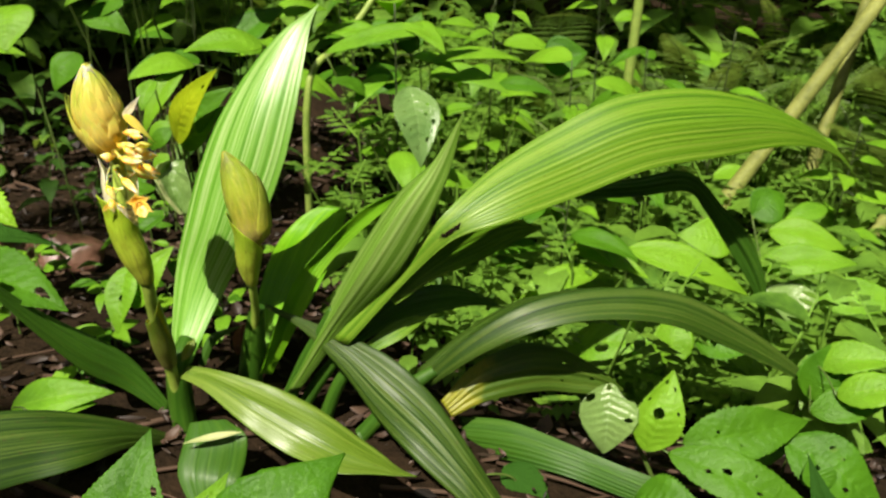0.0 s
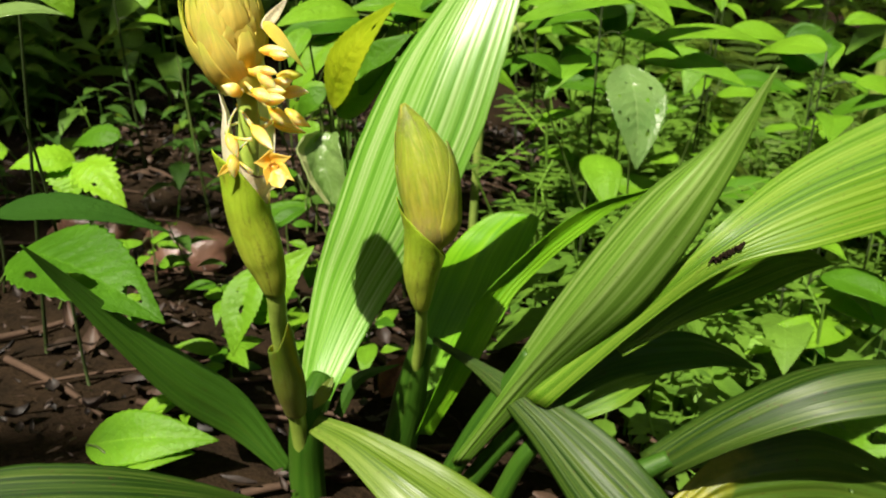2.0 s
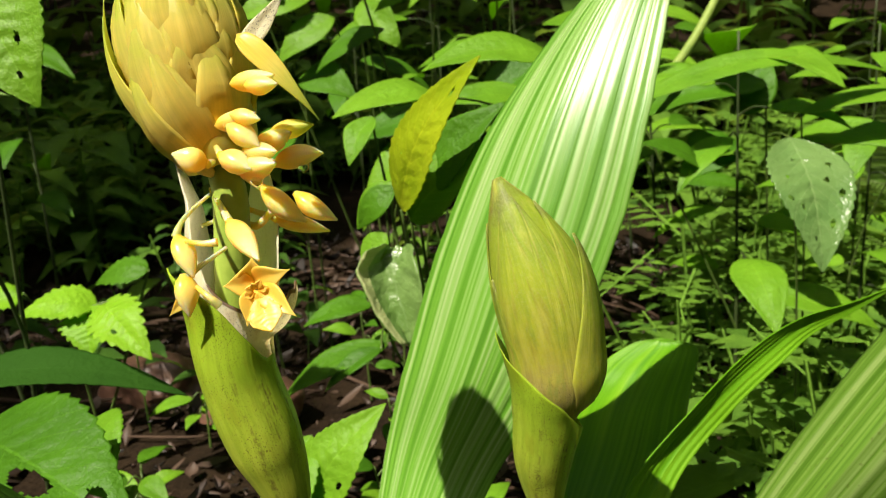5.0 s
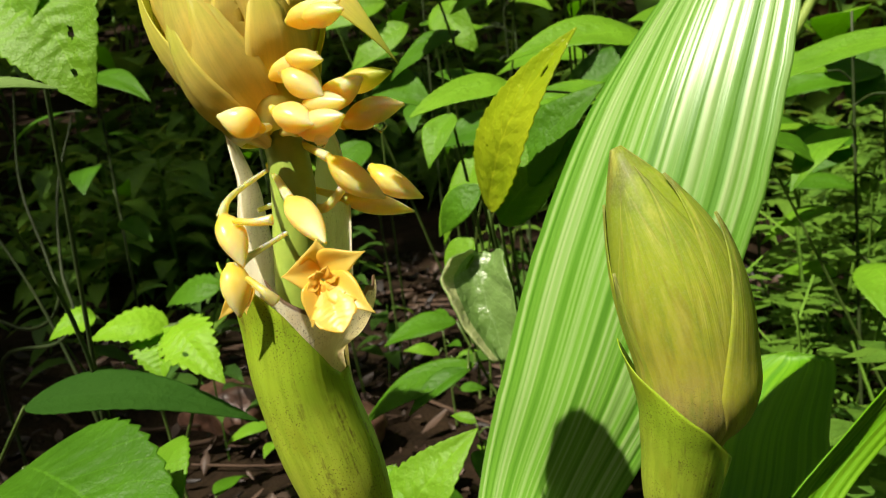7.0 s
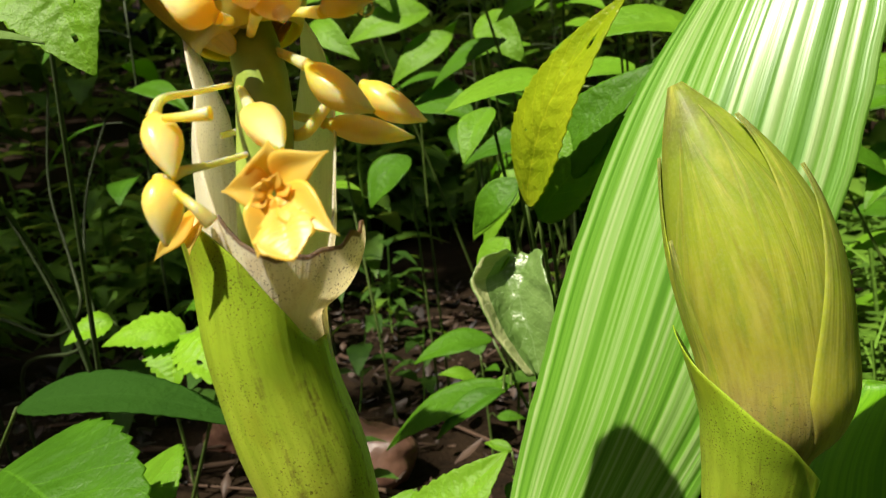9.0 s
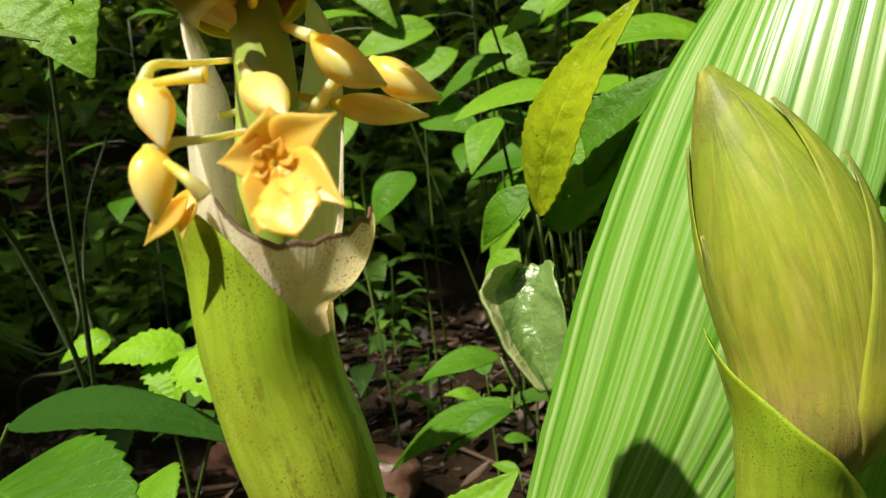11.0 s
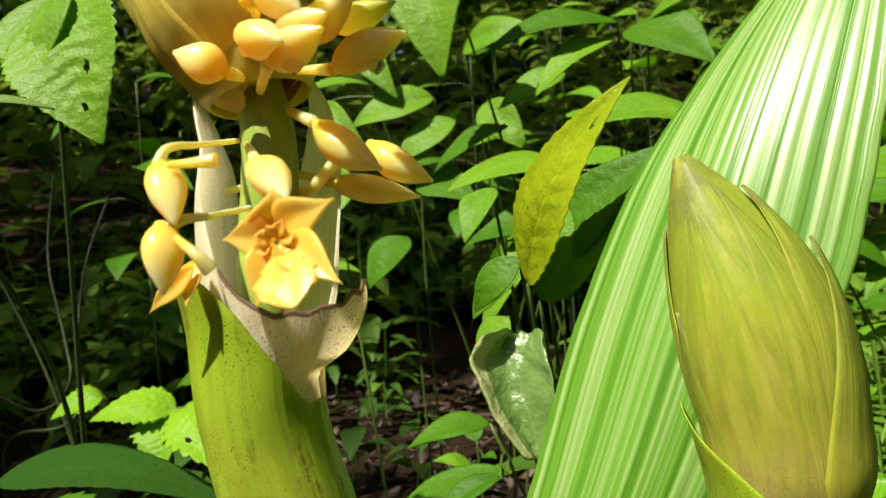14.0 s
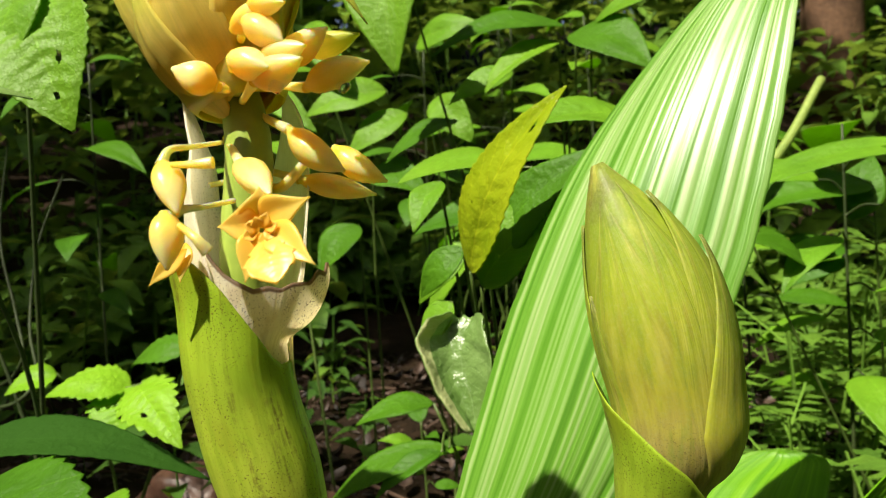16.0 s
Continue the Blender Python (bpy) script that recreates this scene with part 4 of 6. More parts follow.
petal((-0.1980, 0.4980, 0.2563), (-0.2030, 0.4940, 0.2509), 0.0036, FACE, M_PETAL, 0.1, label="pale open petal")
petal((-0.1997, 0.5000, 0.2571), (-0.1984, 0.4960, 0.2512), 0.0036, FACE, M_PETAL, 0.1, label="pale open petal")
# loose slender bracts at the side of the cone
petal((-0.1852, 0.5100, 0.3088), (-0.1695, 0.5120, 0.2900), 0.0055, (0.5, -0.7, 0.3), M_CONE, 0.1, 0.3, "slender drooping bract", "bract")
petal((-0.1876, 0.5140, 0.3053), (-0.1772, 0.5200, 0.3180), 0.0050, (0.3, -0.8, 0.3), M_CREAM, -0.1, 0.35, "slender pale bract", "bract")


def drop(at, r):
    me = bud_mesh("water_drop", Vector(at) + Vector((0, 0, r * 1.1)), Vector(at) - Vector((0, 0, r * 0.9)), r * 1.8, M_WATER, 14, 12, 0.0, 0.0, 0.6)
    ob = new("water_drop", me)
    tagged(ob, "clear water drop hanging from a yellow bud", "water drop", "water drops")


drop((-0.1739, 0.5100, 0.2801), 0.0014)
drop((-0.1787, 0.4985, 0.2798), 0.0014)

# ---- unopened spike ----
axis_b = Axis([(-0.1562, 0.5980, 0.0353), (-0.1479, 0.5920, 0.0921), (-0.1410, 0.5820, 0.1285), (-0.1378, 0.5700, 0.1546), (-0.1360, 0.5680, 0.1752), (-0.1322, 0.5670, 0.1947), (-0.1313, 0.5670, 0.2054), (-0.1327, 0.5670, 0.2213), (-0.1370, 0.5670, 0.2402), (-0.1458, 0.5670, 0.2650)], (0.15, -0.98, 0.1))
sb = axis_b.length_at
top_b = float(axis_b.s[-1])
stalk_b = plant_part("bud_spike", tube_mesh("bud_spike", [axis_b.at(s)[0] for s in np.linspace(0, top_b * 0.9, 14)], [0.0042, 0.0040, 0.0034, 0.0030, 0.0026, 0.001], M_STALK, 50, 14), "unopened flower spike on a green stalk")


def bud_part(name, me, label=""):
    return spike_part(name, me, label, stalk_b)


b_lo = sb(0.1905)
b_span = top_b - b_lo
crown = [(sb(0.2155), 0.0132), (sb(0.225), 0.0139), (sb(0.2345), 0.0135), (sb(0.244), 0.0114), (sb(0.255), 0.0068), (top_b, 0.0005)]
swell_l = [(b_lo, 0.0108), (sb(0.1975), 0.0120), (sb(0.205), 0.0127), *crown]
swell_r = [(b_lo, 0.0040), (sb(0.1965), 0.0060), (sb(0.2015), 0.0104), (sb(0.2075), 0.0128), *crown]
bud_part("bud_core", wrap_mesh("bud_core", axis_b, b_lo, [(-90, top_b * 0.998), (270, top_b * 0.998)], [(s, r * 0.93) for s, r in swell_l], M_BUDB, (-90, 270), nu=49, nv=40, other=[(s, r * 0.93) for s, r in swell_r]), "closed greenish inner bracts")
for lo, hi, deg, half, lift, flare in ((0.02, 0.990, 112, 74, 0.0003, 0.0002), (0.0, 0.855, 192, 58, 0.0005, 0.0012), (0.0, 0.715, 8, 74, 0.0009, 0.0022), (0.08, 0.875, 26, 58, 0.0005, 0.0016), (0.1, 0.95, 300, 80, 0.0002, 0.0004), (0.05, 0.93, 62, 44, 0.0003, 0.0004), (0.04, 0.66, 158, 34, 0.0005, 0.0003)):
    bud_part("bract", scale_mesh("bract", axis_b, b_lo + lo * b_span, b_lo + hi * b_span, deg, half, swell_l, M_BUDB, lift, flare, 31, 44, 0.00012, other=swell_r), "yellow-green bract pressed to the bud")
sheath_l = [(sb(0.158), 0.0036), (sb(0.166), 0.0068), (sb(0.176), 0.0100), (sb(0.186), 0.0118), (sb(0.196), 0.0132), (sb(0.207), 0.0142), (sb(0.223), 0.0160)]
sheath_r = [(sb(0.158), 0.0036), (sb(0.166), 0.0052), (sb(0.176), 0.0066), (sb(0.186), 0.0074), (sb(0.1955), 0.0086), (sb(0.2015), 0.0114), (sb(0.207), 0.0136), (sb(0.223), 0.0148)]
bud_part("sheath", wrap_mesh("sheath", axis_b, sb(0.158), [(-90, sb(0.190)), (-20, sb(0.1895)), (20, sb(0.1915)), (50, sb(0.1950)), (75, sb(0.1992)), (95, sb(0.2038)), (115, sb(0.2086)), (135, sb(0.2132)), (155, sb(0.2178)), (172, sb(0.2216)), (184, sb(0.2226)), (200, sb(0.212)), (232, sb(0.196)), (270, sb(0.190))],
         sheath_l, M_SPATHE, (-90, 270), nu=97, nv=40, thick=0.00015, wob=0.03, other=sheath_r), "green pointed sheath clasping the base of the bud")

# leaf bases sheathing the shoots
def shoot(points, radii, label):
    plant_part("shoot", tube_mesh("shoot", points, radii, M_BLADE_DULL, 30, 18), label)


shoot([(-0.1975, 0.5450, 0.0182), (-0.1998, 0.5500, 0.0547), (-0.1976, 0.5520, 0.0918), (-0.1958, 0.5720, 0.1046)], [0.010, 0.010, 0.009, 0.006], "sheathing base of the tall leaf")
shoot([(-0.1614, 0.6000, 0.0275), (-0.1516, 0.5970, 0.0773), (-0.1420, 0.5900, 0.1235)], [0.011, 0.010, 0.006], "ribbed leaf base round the closed spike")
shoot([(-0.1325, 0.5920, 0.0130), (-0.1086, 0.5960, 0.0675), (-0.0826, 0.6000, 0.1185)], [0.0065, 0.0060, 0.0035], "sheathing base of the arching leaves")
shoot([(-0.1242, 0.6000, 0.0003), (-0.0944, 0.6050, 0.0495), (-0.0619, 0.6100, 0.0876)], [0.006, 0.0055, 0.003], "dark sheathing leaf base")
shoot([(-0.0964, 0.6000, 0.0042), (-0.0801, 0.6050, 0.0439), (-0.0527, 0.6100, 0.0763)], [0.006, 0.0055, 0.003], "dark sheathing leaf base")
shoot([(-0.0618, 0.5800, 0.0032), (-0.0231, 0.5900, 0.0447), (0.0006, 0.5950, 0.0621)], [0.007, 0.007, 0.005], "pale leaf stalk")

# a dry pale strip lying over the short front leaf, and a withered scrap at the foot of the tall leaf
plant_part("dry_strip", herb_leaf_mesh("dry_strip", (-0.1732, 0.4780, 0.0808), (-0.1312, 0.4820, 0.0896), 0.0058, M_HERB_PALE, (0.1, -0.6, 0.8), 0.10, -0.3, 1, 0.6, 9, 24, 0.0003, 2.0, 0.0, 0.3), "dry pale strip of a torn leaf")
plant_part("dry_scrap", herb_leaf_mesh("dry_scrap", (-0.1916, 0.5460, 0.1017), (-0.1841, 0.5600, 0.1141), 0.008, M_SHEATH_OLD, (0.2, -0.9, 0.3), 0.05, 0.1, 1, 0.5, 9, 16, 0.0003, 5.0, 0.0, 0.3), "withered brownish scrap of leaf")


# ---- named undergrowth plants: single leaves that can be told apart ----
def herb(name, label, root, leaves, mat=M_HERB, stem_mat=M_HERB_STEM, stem_r=0.0012, **kw):
    """A herb: a stem from the soil through the leaf joints, and its leaves, each (base, tip, width, face[, material, holes])."""
    joints = [lf[0] for lf in leaves]
    e = thing(name, root, label, "herb", "herbs of the forest floor")
    back = Matrix.Translation(-Vector(root))
    order = sorted(joints, key=lambda p: p[2])
    top = order[-1]
    pts = [root, tuple((a * 0.6 + b * 0.4) for a, b in zip(root, top)), top]
    st = part("stem", tube_mesh("stem", pts, [stem_r * 1.3, stem_r, stem_r * 0.7], stem_mat, 18, 8), e)
    st.matrix_parent_inverse = back
    spine = spline(pts, 30)
    for k, lf in enumerate(leaves):
        b, t, w, face = lf[:4]
        m = lf[4] if len(lf) > 4 and lf[4] else mat
        fine = dict(nu=45, nv=80) if len(lf) > 5 else {}
        me = herb_leaf_mesh("leaf", b, t, w, m, face, seed=k * 1.7 + root[0] * 9, **fine, **kw)
        if len(lf) > 5:
            bite(me, lf[5])
        o = part("leaf", me, e)
        o.matrix_parent_inverse = back
        q = min(spine, key=lambda p: np.linalg.norm(p - np.array(b)) + 0.5 * max(0.0, p[2] - b[2]))
        if np.linalg.norm(q - np.array(b)) > 0.06:
            gx0, gy0 = b[0] * 0.6 + root[0] * 0.4, b[1] * 0.6 + root[1] * 0.4 + 0.03
            foot = soil(gx0, gy0)
            mid = (gx0 * 0.7 + b[0] * 0.3, gy0 * 0.8 + b[1] * 0.2, foot[2] * 0.35 + b[2] * 0.65)
            o = part("stem", tube_mesh("stem", [foot, mid, b], [stem_r, stem_r * 0.8, stem_r * 0.6], stem_mat, 16, 7), e)
            o.matrix_parent_inverse = back
        elif np.linalg.norm(q - np.array(b)) > 0.004:
            o = part("petiole", tube_mesh("petiole", [q, (q + np.array(b)) / 2 + np.array((0, 0, 0.004)), b], [stem_r * 0.7, stem_r * 0.5], stem_mat, 8, 6), e)
            o.matrix_parent_inverse = back
    return e


def soil(x, y):
    return (x, y, ground_z(x, y) - 0.004)


UPF = (0, -0.55, 0.83)
# yellow leaf, curled silvery leaf and their neighbours behind the tall leaf
seedling = herb("shrub_seedling", "seedling with a yellowing leaf and a curled pale leaf", soil(-0.25, 0.72), [
    ((-0.2235, 0.6900, 0.2255), (-0.1790, 0.6720, 0.2935), 0.030, (-0.4, -0.8, 0.3), M_HERB_YELLOW, [(0.62, 0.80, 0.07, 0.03), (0.3, 0.35, 0.02, 0.012)]),
    ((-0.2201, 0.6920, 0.2194), (-0.1838, 0.7000, 0.2550), 0.034, (-0.1, -0.7, 0.65), M_HERB_SUNLIT),
    ((-0.2210, 0.7050, 0.2260), (-0.1750, 0.6990, 0.2720), 0.030, (-0.3, -0.8, 0.4), M_HERB),
    ((-0.2410, 0.7300, 0.2290), (-0.2660, 0.7280, 0.2060), 0.020, (-0.3, -0.8, 0.5), M_HERB_SUNLIT),
    ((-0.2298, 0.7000, 0.2340), (-0.2518, 0.7000, 0.2138), 0.016, (-0.3, -0.9, 0.3), M_HERB),
    ((-0.2340, 0.7900, 0.2665), (-0.2815, 0.7500, 0.2650), 0.036, (0.0, -0.45, 0.9), M_HERB_SUNLIT),
    ((-0.2600, 0.7520, 0.2620), (-0.2665, 0.7300, 0.2400), 0.018, (0.0, -0.7, 0.7), M_HERB_SUNLIT),
    ((-0.1680, 0.8000, 0.2830), (-0.2350, 0.7700, 0.2855), 0.036, (0.0, -0.45, 0.9), M_HERB_SUNLIT),
    ((-0.2360, 0.6980, 0.2120), (-0.2480, 0.6930, 0.1930), 0.018, (-0.3, -0.8, 0.5), M_HERB_SUNLIT),
])
# the curled leaf, silvery sheen in its colour: a cupped blade whose pale margin rolls towards the light
curled = []
for k, (mx, my, mz) in enumerate(spline([(-0.2285, 0.6955, 0.2060), (-0.2310, 0.6910, 0.1985), (-0.2290, 0.6870, 0.1880), (-0.2240, 0.6830, 0.1740), (-0.2215, 0.6800, 0.1620)], 30)):
    wide = math.sin(math.pi * (0.10 + 0.86 * k / 29)) ** 0.7
    row = []
    for i in range(23):
        a = i / 11 - 1
        roll = max(0.0, -a - 0.35) / 0.65
        row.append((mx + 0.0150 * wide * (a + 0.22 * roll ** 2) + 0.002 * noise.noise((a * 2, k * 0.2, 3.0)), my - 0.0055 * wide * roll - 0.006 * wide * a * a - 0.004 * roll ** 2, mz + 0.005 * wide * a * a + 0.004 * wide * roll ** 1.5 + 0.0022 * noise.noise((a * 3, k * 0.35, 8.0))))
    curled.append(row)
curled_leaf = part("curled_leaf", sheet("curled_leaf", curled, M_HERB_WET_SHEEN, 0.0005), seedling, "wet green leaf with silvery sheen in its colour and a pale rolled margin")
curled_leaf.matrix_parent_inverse = Matrix.Translation(-Vector(soil(-0.25, 0.72)))
curled_leaf.data.materials.append(M_HERB_PALE)
for poly in curled_leaf.data.polygons:
    if poly.index % 22 < 3 and poly.index < 1276:
        poly.material_index = 1
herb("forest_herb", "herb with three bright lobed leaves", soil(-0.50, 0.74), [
    ((-0.4335, 0.7150, 0.1642), (-0.4701, 0.6900, 0.1652), 0.030, UPF, M_HERB_SUNLIT_VIVID),
    ((-0.4331, 0.7100, 0.1644), (-0.4240, 0.6900, 0.1412), 0.034, UPF, M_HERB_SUNLIT_VIVID, [(0.4, 0.6, 0.05, 0.04)]),
    ((-0.4245, 0.7100, 0.1662), (-0.3817, 0.6900, 0.1427), 0.032, UPF, M_HERB_SUNLIT_VIVID, [(0.7, 0.5, 0.05, 0.04)]),
    ((-0.4941, 0.7200, 0.1674), (-0.5142, 0.7000, 0.1606), 0.026, UPF, M_HERB_SUNLIT_VIVID),
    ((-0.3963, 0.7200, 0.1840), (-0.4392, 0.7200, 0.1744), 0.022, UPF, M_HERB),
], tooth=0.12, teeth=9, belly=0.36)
# sun reaches this leaf; its near-black green stands in for shade
herb("forest_herb", "herb with a long pointed dark leaf, shade put into its colour", soil(-0.56, 0.62), [
    ((-0.4092, 0.6000, 0.1713), (-0.3056, 0.6200, 0.1643), 0.026, (0, -0.35, 0.93), M_HERB_DARK_SHADED),
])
herb("forest_herb", "herb with a broad toothed leaf full of eaten holes", soil(-0.46, 0.54), [
    ((-0.3610, 0.5600, 0.1701), (-0.2611, 0.5300, 0.1592), 0.055, (0.1, -0.3, 0.95), M_HERB, [(0.62, 0.55, 0.10, 0.09), (0.4, 0.80, 0.12, 0.06), (0.8, 0.3, 0.05, 0.05)]),
    ((-0.3470, 0.6000, 0.1526), (-0.3097, 0.5700, 0.1426), 0.04, (0, -0.5, 0.85), M_HERB_SUNLIT),
])
herb("forest_herb", "low herb with a pitted pale green leaf", soil(-0.25, 0.65), [
    ((-0.2714, 0.6450, 0.0877), (-0.2314, 0.6600, 0.1409), 0.034, (-0.1, -0.8, 0.55), M_HERB_SUNLIT, [(0.8, 0.4, 0.05, 0.03)]),
    ((-0.2709, 0.6600, 0.1211), (-0.2761, 0.6200, 0.0761), 0.030, (-0.1, -0.8, 0.55), M_HERB_SUNLIT, [(0.5, 0.5, 0.06, 0.05), (0.7, 0.3, 0.04, 0.03)]),
])
herb("forest_herb", "herb with narrow arching leaves in the shade", soil(-0.24, 0.80), [
    ((-0.2733, 0.7700, 0.1204), (-0.3365, 0.7400, 0.0952), 0.024, (0, -0.4, 0.9), M_HERB),
    ((-0.2735, 0.7600, 0.1219), (-0.3050, 0.7400, 0.1029), 0.016, (0, -0.4, 0.9), M_HERB),
    ((-0.2942, 0.8000, 0.1347), (-0.3358, 0.7800, 0.1272), 0.022, (0, -0.4, 0.9), M_HERB),
])
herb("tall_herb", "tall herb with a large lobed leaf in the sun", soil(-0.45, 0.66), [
    ((-0.3636, 0.6200, 0.3429), (-0.3315, 0.6000, 0.2905), 0.046, (0.1, -0.75, 0.6), M_HERB_SUNLIT, [(0.5, 0.8, 0.05, 0.03), (0.35, 0.6, 0.03, 0.04)]),
    ((-0.3678, 0.6200, 0.3476), (-0.3611, 0.6000, 0.3088), 0.035, (0.1, -0.7, 0.6), M_HERB_SUNLIT),
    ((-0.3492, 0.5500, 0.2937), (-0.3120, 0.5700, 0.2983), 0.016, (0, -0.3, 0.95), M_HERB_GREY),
], stem_mat=M_STEM_DARKENED)
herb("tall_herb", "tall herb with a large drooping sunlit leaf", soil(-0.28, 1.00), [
    ((-0.3571, 0.9200, 0.4605), (-0.3320, 0.8600, 0.3337), 0.075, (0, -0.7, 0.7), M_HERB_SUNLIT),
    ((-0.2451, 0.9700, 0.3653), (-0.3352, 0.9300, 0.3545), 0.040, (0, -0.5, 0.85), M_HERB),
    ((-0.2476, 0.9600, 0.3524), (-0.2953, 0.9200, 0.3193), 0.030, (0, -0.5, 0.85), M_HERB_SUNLIT),
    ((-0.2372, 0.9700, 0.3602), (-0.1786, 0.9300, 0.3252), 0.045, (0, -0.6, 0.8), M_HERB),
    ((-0.2249, 0.9700, 0.3625), (-0.1375, 0.9700, 0.3795), 0.030, (0, -0.5, 0.85), M_HERB_SUNLIT),
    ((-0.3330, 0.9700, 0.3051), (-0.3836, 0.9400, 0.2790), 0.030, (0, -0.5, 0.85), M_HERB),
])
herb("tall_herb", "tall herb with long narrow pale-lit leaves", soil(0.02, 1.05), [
    ((-0.1376, 0.9600, 0.2373), (0.0419, 1.0000, 0.2514), 0.030, (0, -0.4, 0.9), M_HERB_SUNLIT),
    ((-0.0192, 1.0000, 0.2180), (0.0991, 1.0200, 0.2189), 0.026, (0, -0.4, 0.9), M_HERB_SUNLIT),
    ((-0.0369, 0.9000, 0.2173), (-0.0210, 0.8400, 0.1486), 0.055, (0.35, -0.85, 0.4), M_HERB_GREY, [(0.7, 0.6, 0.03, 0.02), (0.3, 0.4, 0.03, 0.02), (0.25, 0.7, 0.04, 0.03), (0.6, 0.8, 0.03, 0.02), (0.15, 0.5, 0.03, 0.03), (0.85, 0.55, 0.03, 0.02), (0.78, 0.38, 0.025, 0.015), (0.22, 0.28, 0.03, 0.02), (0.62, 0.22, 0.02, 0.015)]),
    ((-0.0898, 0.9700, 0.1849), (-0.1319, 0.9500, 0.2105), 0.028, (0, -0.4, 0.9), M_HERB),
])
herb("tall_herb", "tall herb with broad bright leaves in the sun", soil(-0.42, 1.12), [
    ((-0.4062, 1.0000, 0.3386), (-0.4702, 0.9700, 0.3235), 0.038, (0, -0.8, 0.5), M_HERB_SUNLIT),
    ((-0.3890, 1.0000, 0.3184), (-0.4342, 0.9700, 0.2855), 0.032, (0, -0.8, 0.5), M_HERB_SUNLIT),
    ((-0.3717, 1.0200, 0.3294), (-0.3305, 1.0000, 0.2886), 0.034, (0, -0.8, 0.5), M_HERB_SUNLIT),
    ((-0.4782, 1.0000, 0.4030), (-0.4245, 0.9700, 0.3409), 0.032, (0, -0.8, 0.5), M_HERB_SUNLIT),
    ((-0.3843, 1.0200, 0.3751), (-0.3173, 1.0000, 0.3827), 0.034, (0, -0.8, 0.5), M_HERB_SUNLIT),
    ((-0.5212, 1.0000, 0.3469), (-0.4664, 0.9800, 0.3103), 0.026, (0, -0.8, 0.5), M_HERB_SUNLIT),
    ((-0.2945, 1.0000, 0.3408), (-0.3436, 0.9800, 0.3212), 0.026, (0, -0.8, 0.5), M_HERB_SUNLIT),
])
# herbs close in front of the orchid
herb("forest_herb", "toothed fresh green herb before the orchid", soil(-0.15, 0.33), [
    ((-0.1590, 0.3300, 0.1130), (-0.1450, 0.3780, 0.1800), 0.058, (0.05, -0.75, 0.65), M_HERB, [(0.86, 0.66, 0.05, 0.03)]),
    ((-0.1390, 0.3500, 0.1030), (-0.1110, 0.3920, 0.1385), 0.028, (0.2, -0.7, 0.65), M_HERB_SUNLIT, [(0.3, 0.72, 0.04, 0.03)]),
    ((-0.1130, 0.3500, 0.1030), (-0.0460, 0.4020, 0.1455), 0.064, (0.1, -0.6, 0.75), M_HERB),
], acute=0.6, tooth=0.035, teeth=26, belly=0.40)
herb("forest_herb", "small bright herb with a rounded sunlit leaf", soil(-0.29, 0.52), [
    ((-0.3306, 0.5400, 0.0583), (-0.2504, 0.5450, 0.0730), 0.034, (0, -0.55, 0.83), M_HERB_SUNLIT),
    ((-0.3075, 0.5300, 0.0599), (-0.2622, 0.5400, 0.0656), 0.024, (0, -0.5, 0.85), M_HERB_SUNLIT),
])
# herbs with eaten leaves at the right
herb("broad_leaved_herb", "broad-leaved herb with eaten holes in two leaves", soil(0.20, 0.585), [
    ((0.1500, 0.6000, 0.0480), (0.1460, 0.5750, -0.0090), 0.052, (-0.1, -0.8, 0.55), M_HERB_GREY, [(0.02, 0.1, 0.2, 0.1), (0.15, 0.45, 0.08, 0.03), (0.9, 0.2, 0.1, 0.06), (0.55, 0.03, 0.12, 0.06)]),
    ((0.1810, 0.5750, -0.0040), (0.2040, 0.6050, 0.0590), 0.044, (0, -0.8, 0.6), M_HERB_SUNLIT, [(0.45, 0.48, 0.12, 0.07), (0.75, 0.8, 0.06, 0.03), (0.3, 0.85, 0.10, 0.03), (0.85, 0.55, 0.03, 0.02), (0.12, 0.6, 0.03, 0.02)]),
    ((0.2110, 0.5750, 0.0060), (0.3220, 0.5900, 0.0200), 0.048, (0, -0.75, 0.65), M_HERB, [(0.4, 0.25, 0.04, 0.015), (0.7, 0.4, 0.02, 0.01)]),
    ((0.1990, 0.5700, -0.0010), (0.3220, 0.5200, -0.0300), 0.044, (0, -0.6, 0.8), M_HERB, [(0.6, 0.24, 0.05, 0.02), (0.45, 0.34, 0.06, 0.03), (0.6, 0.55, 0.03, 0.02), (0.3, 0.5, 0.02, 0.01)]),
    ((0.2710, 0.6050, -0.0280), (0.3170, 0.6050, -0.0280), 0.034, (0, -0.5, 0.85), M_HERB),
], stem_r=0.0018, teeth=24, tooth=0.05)
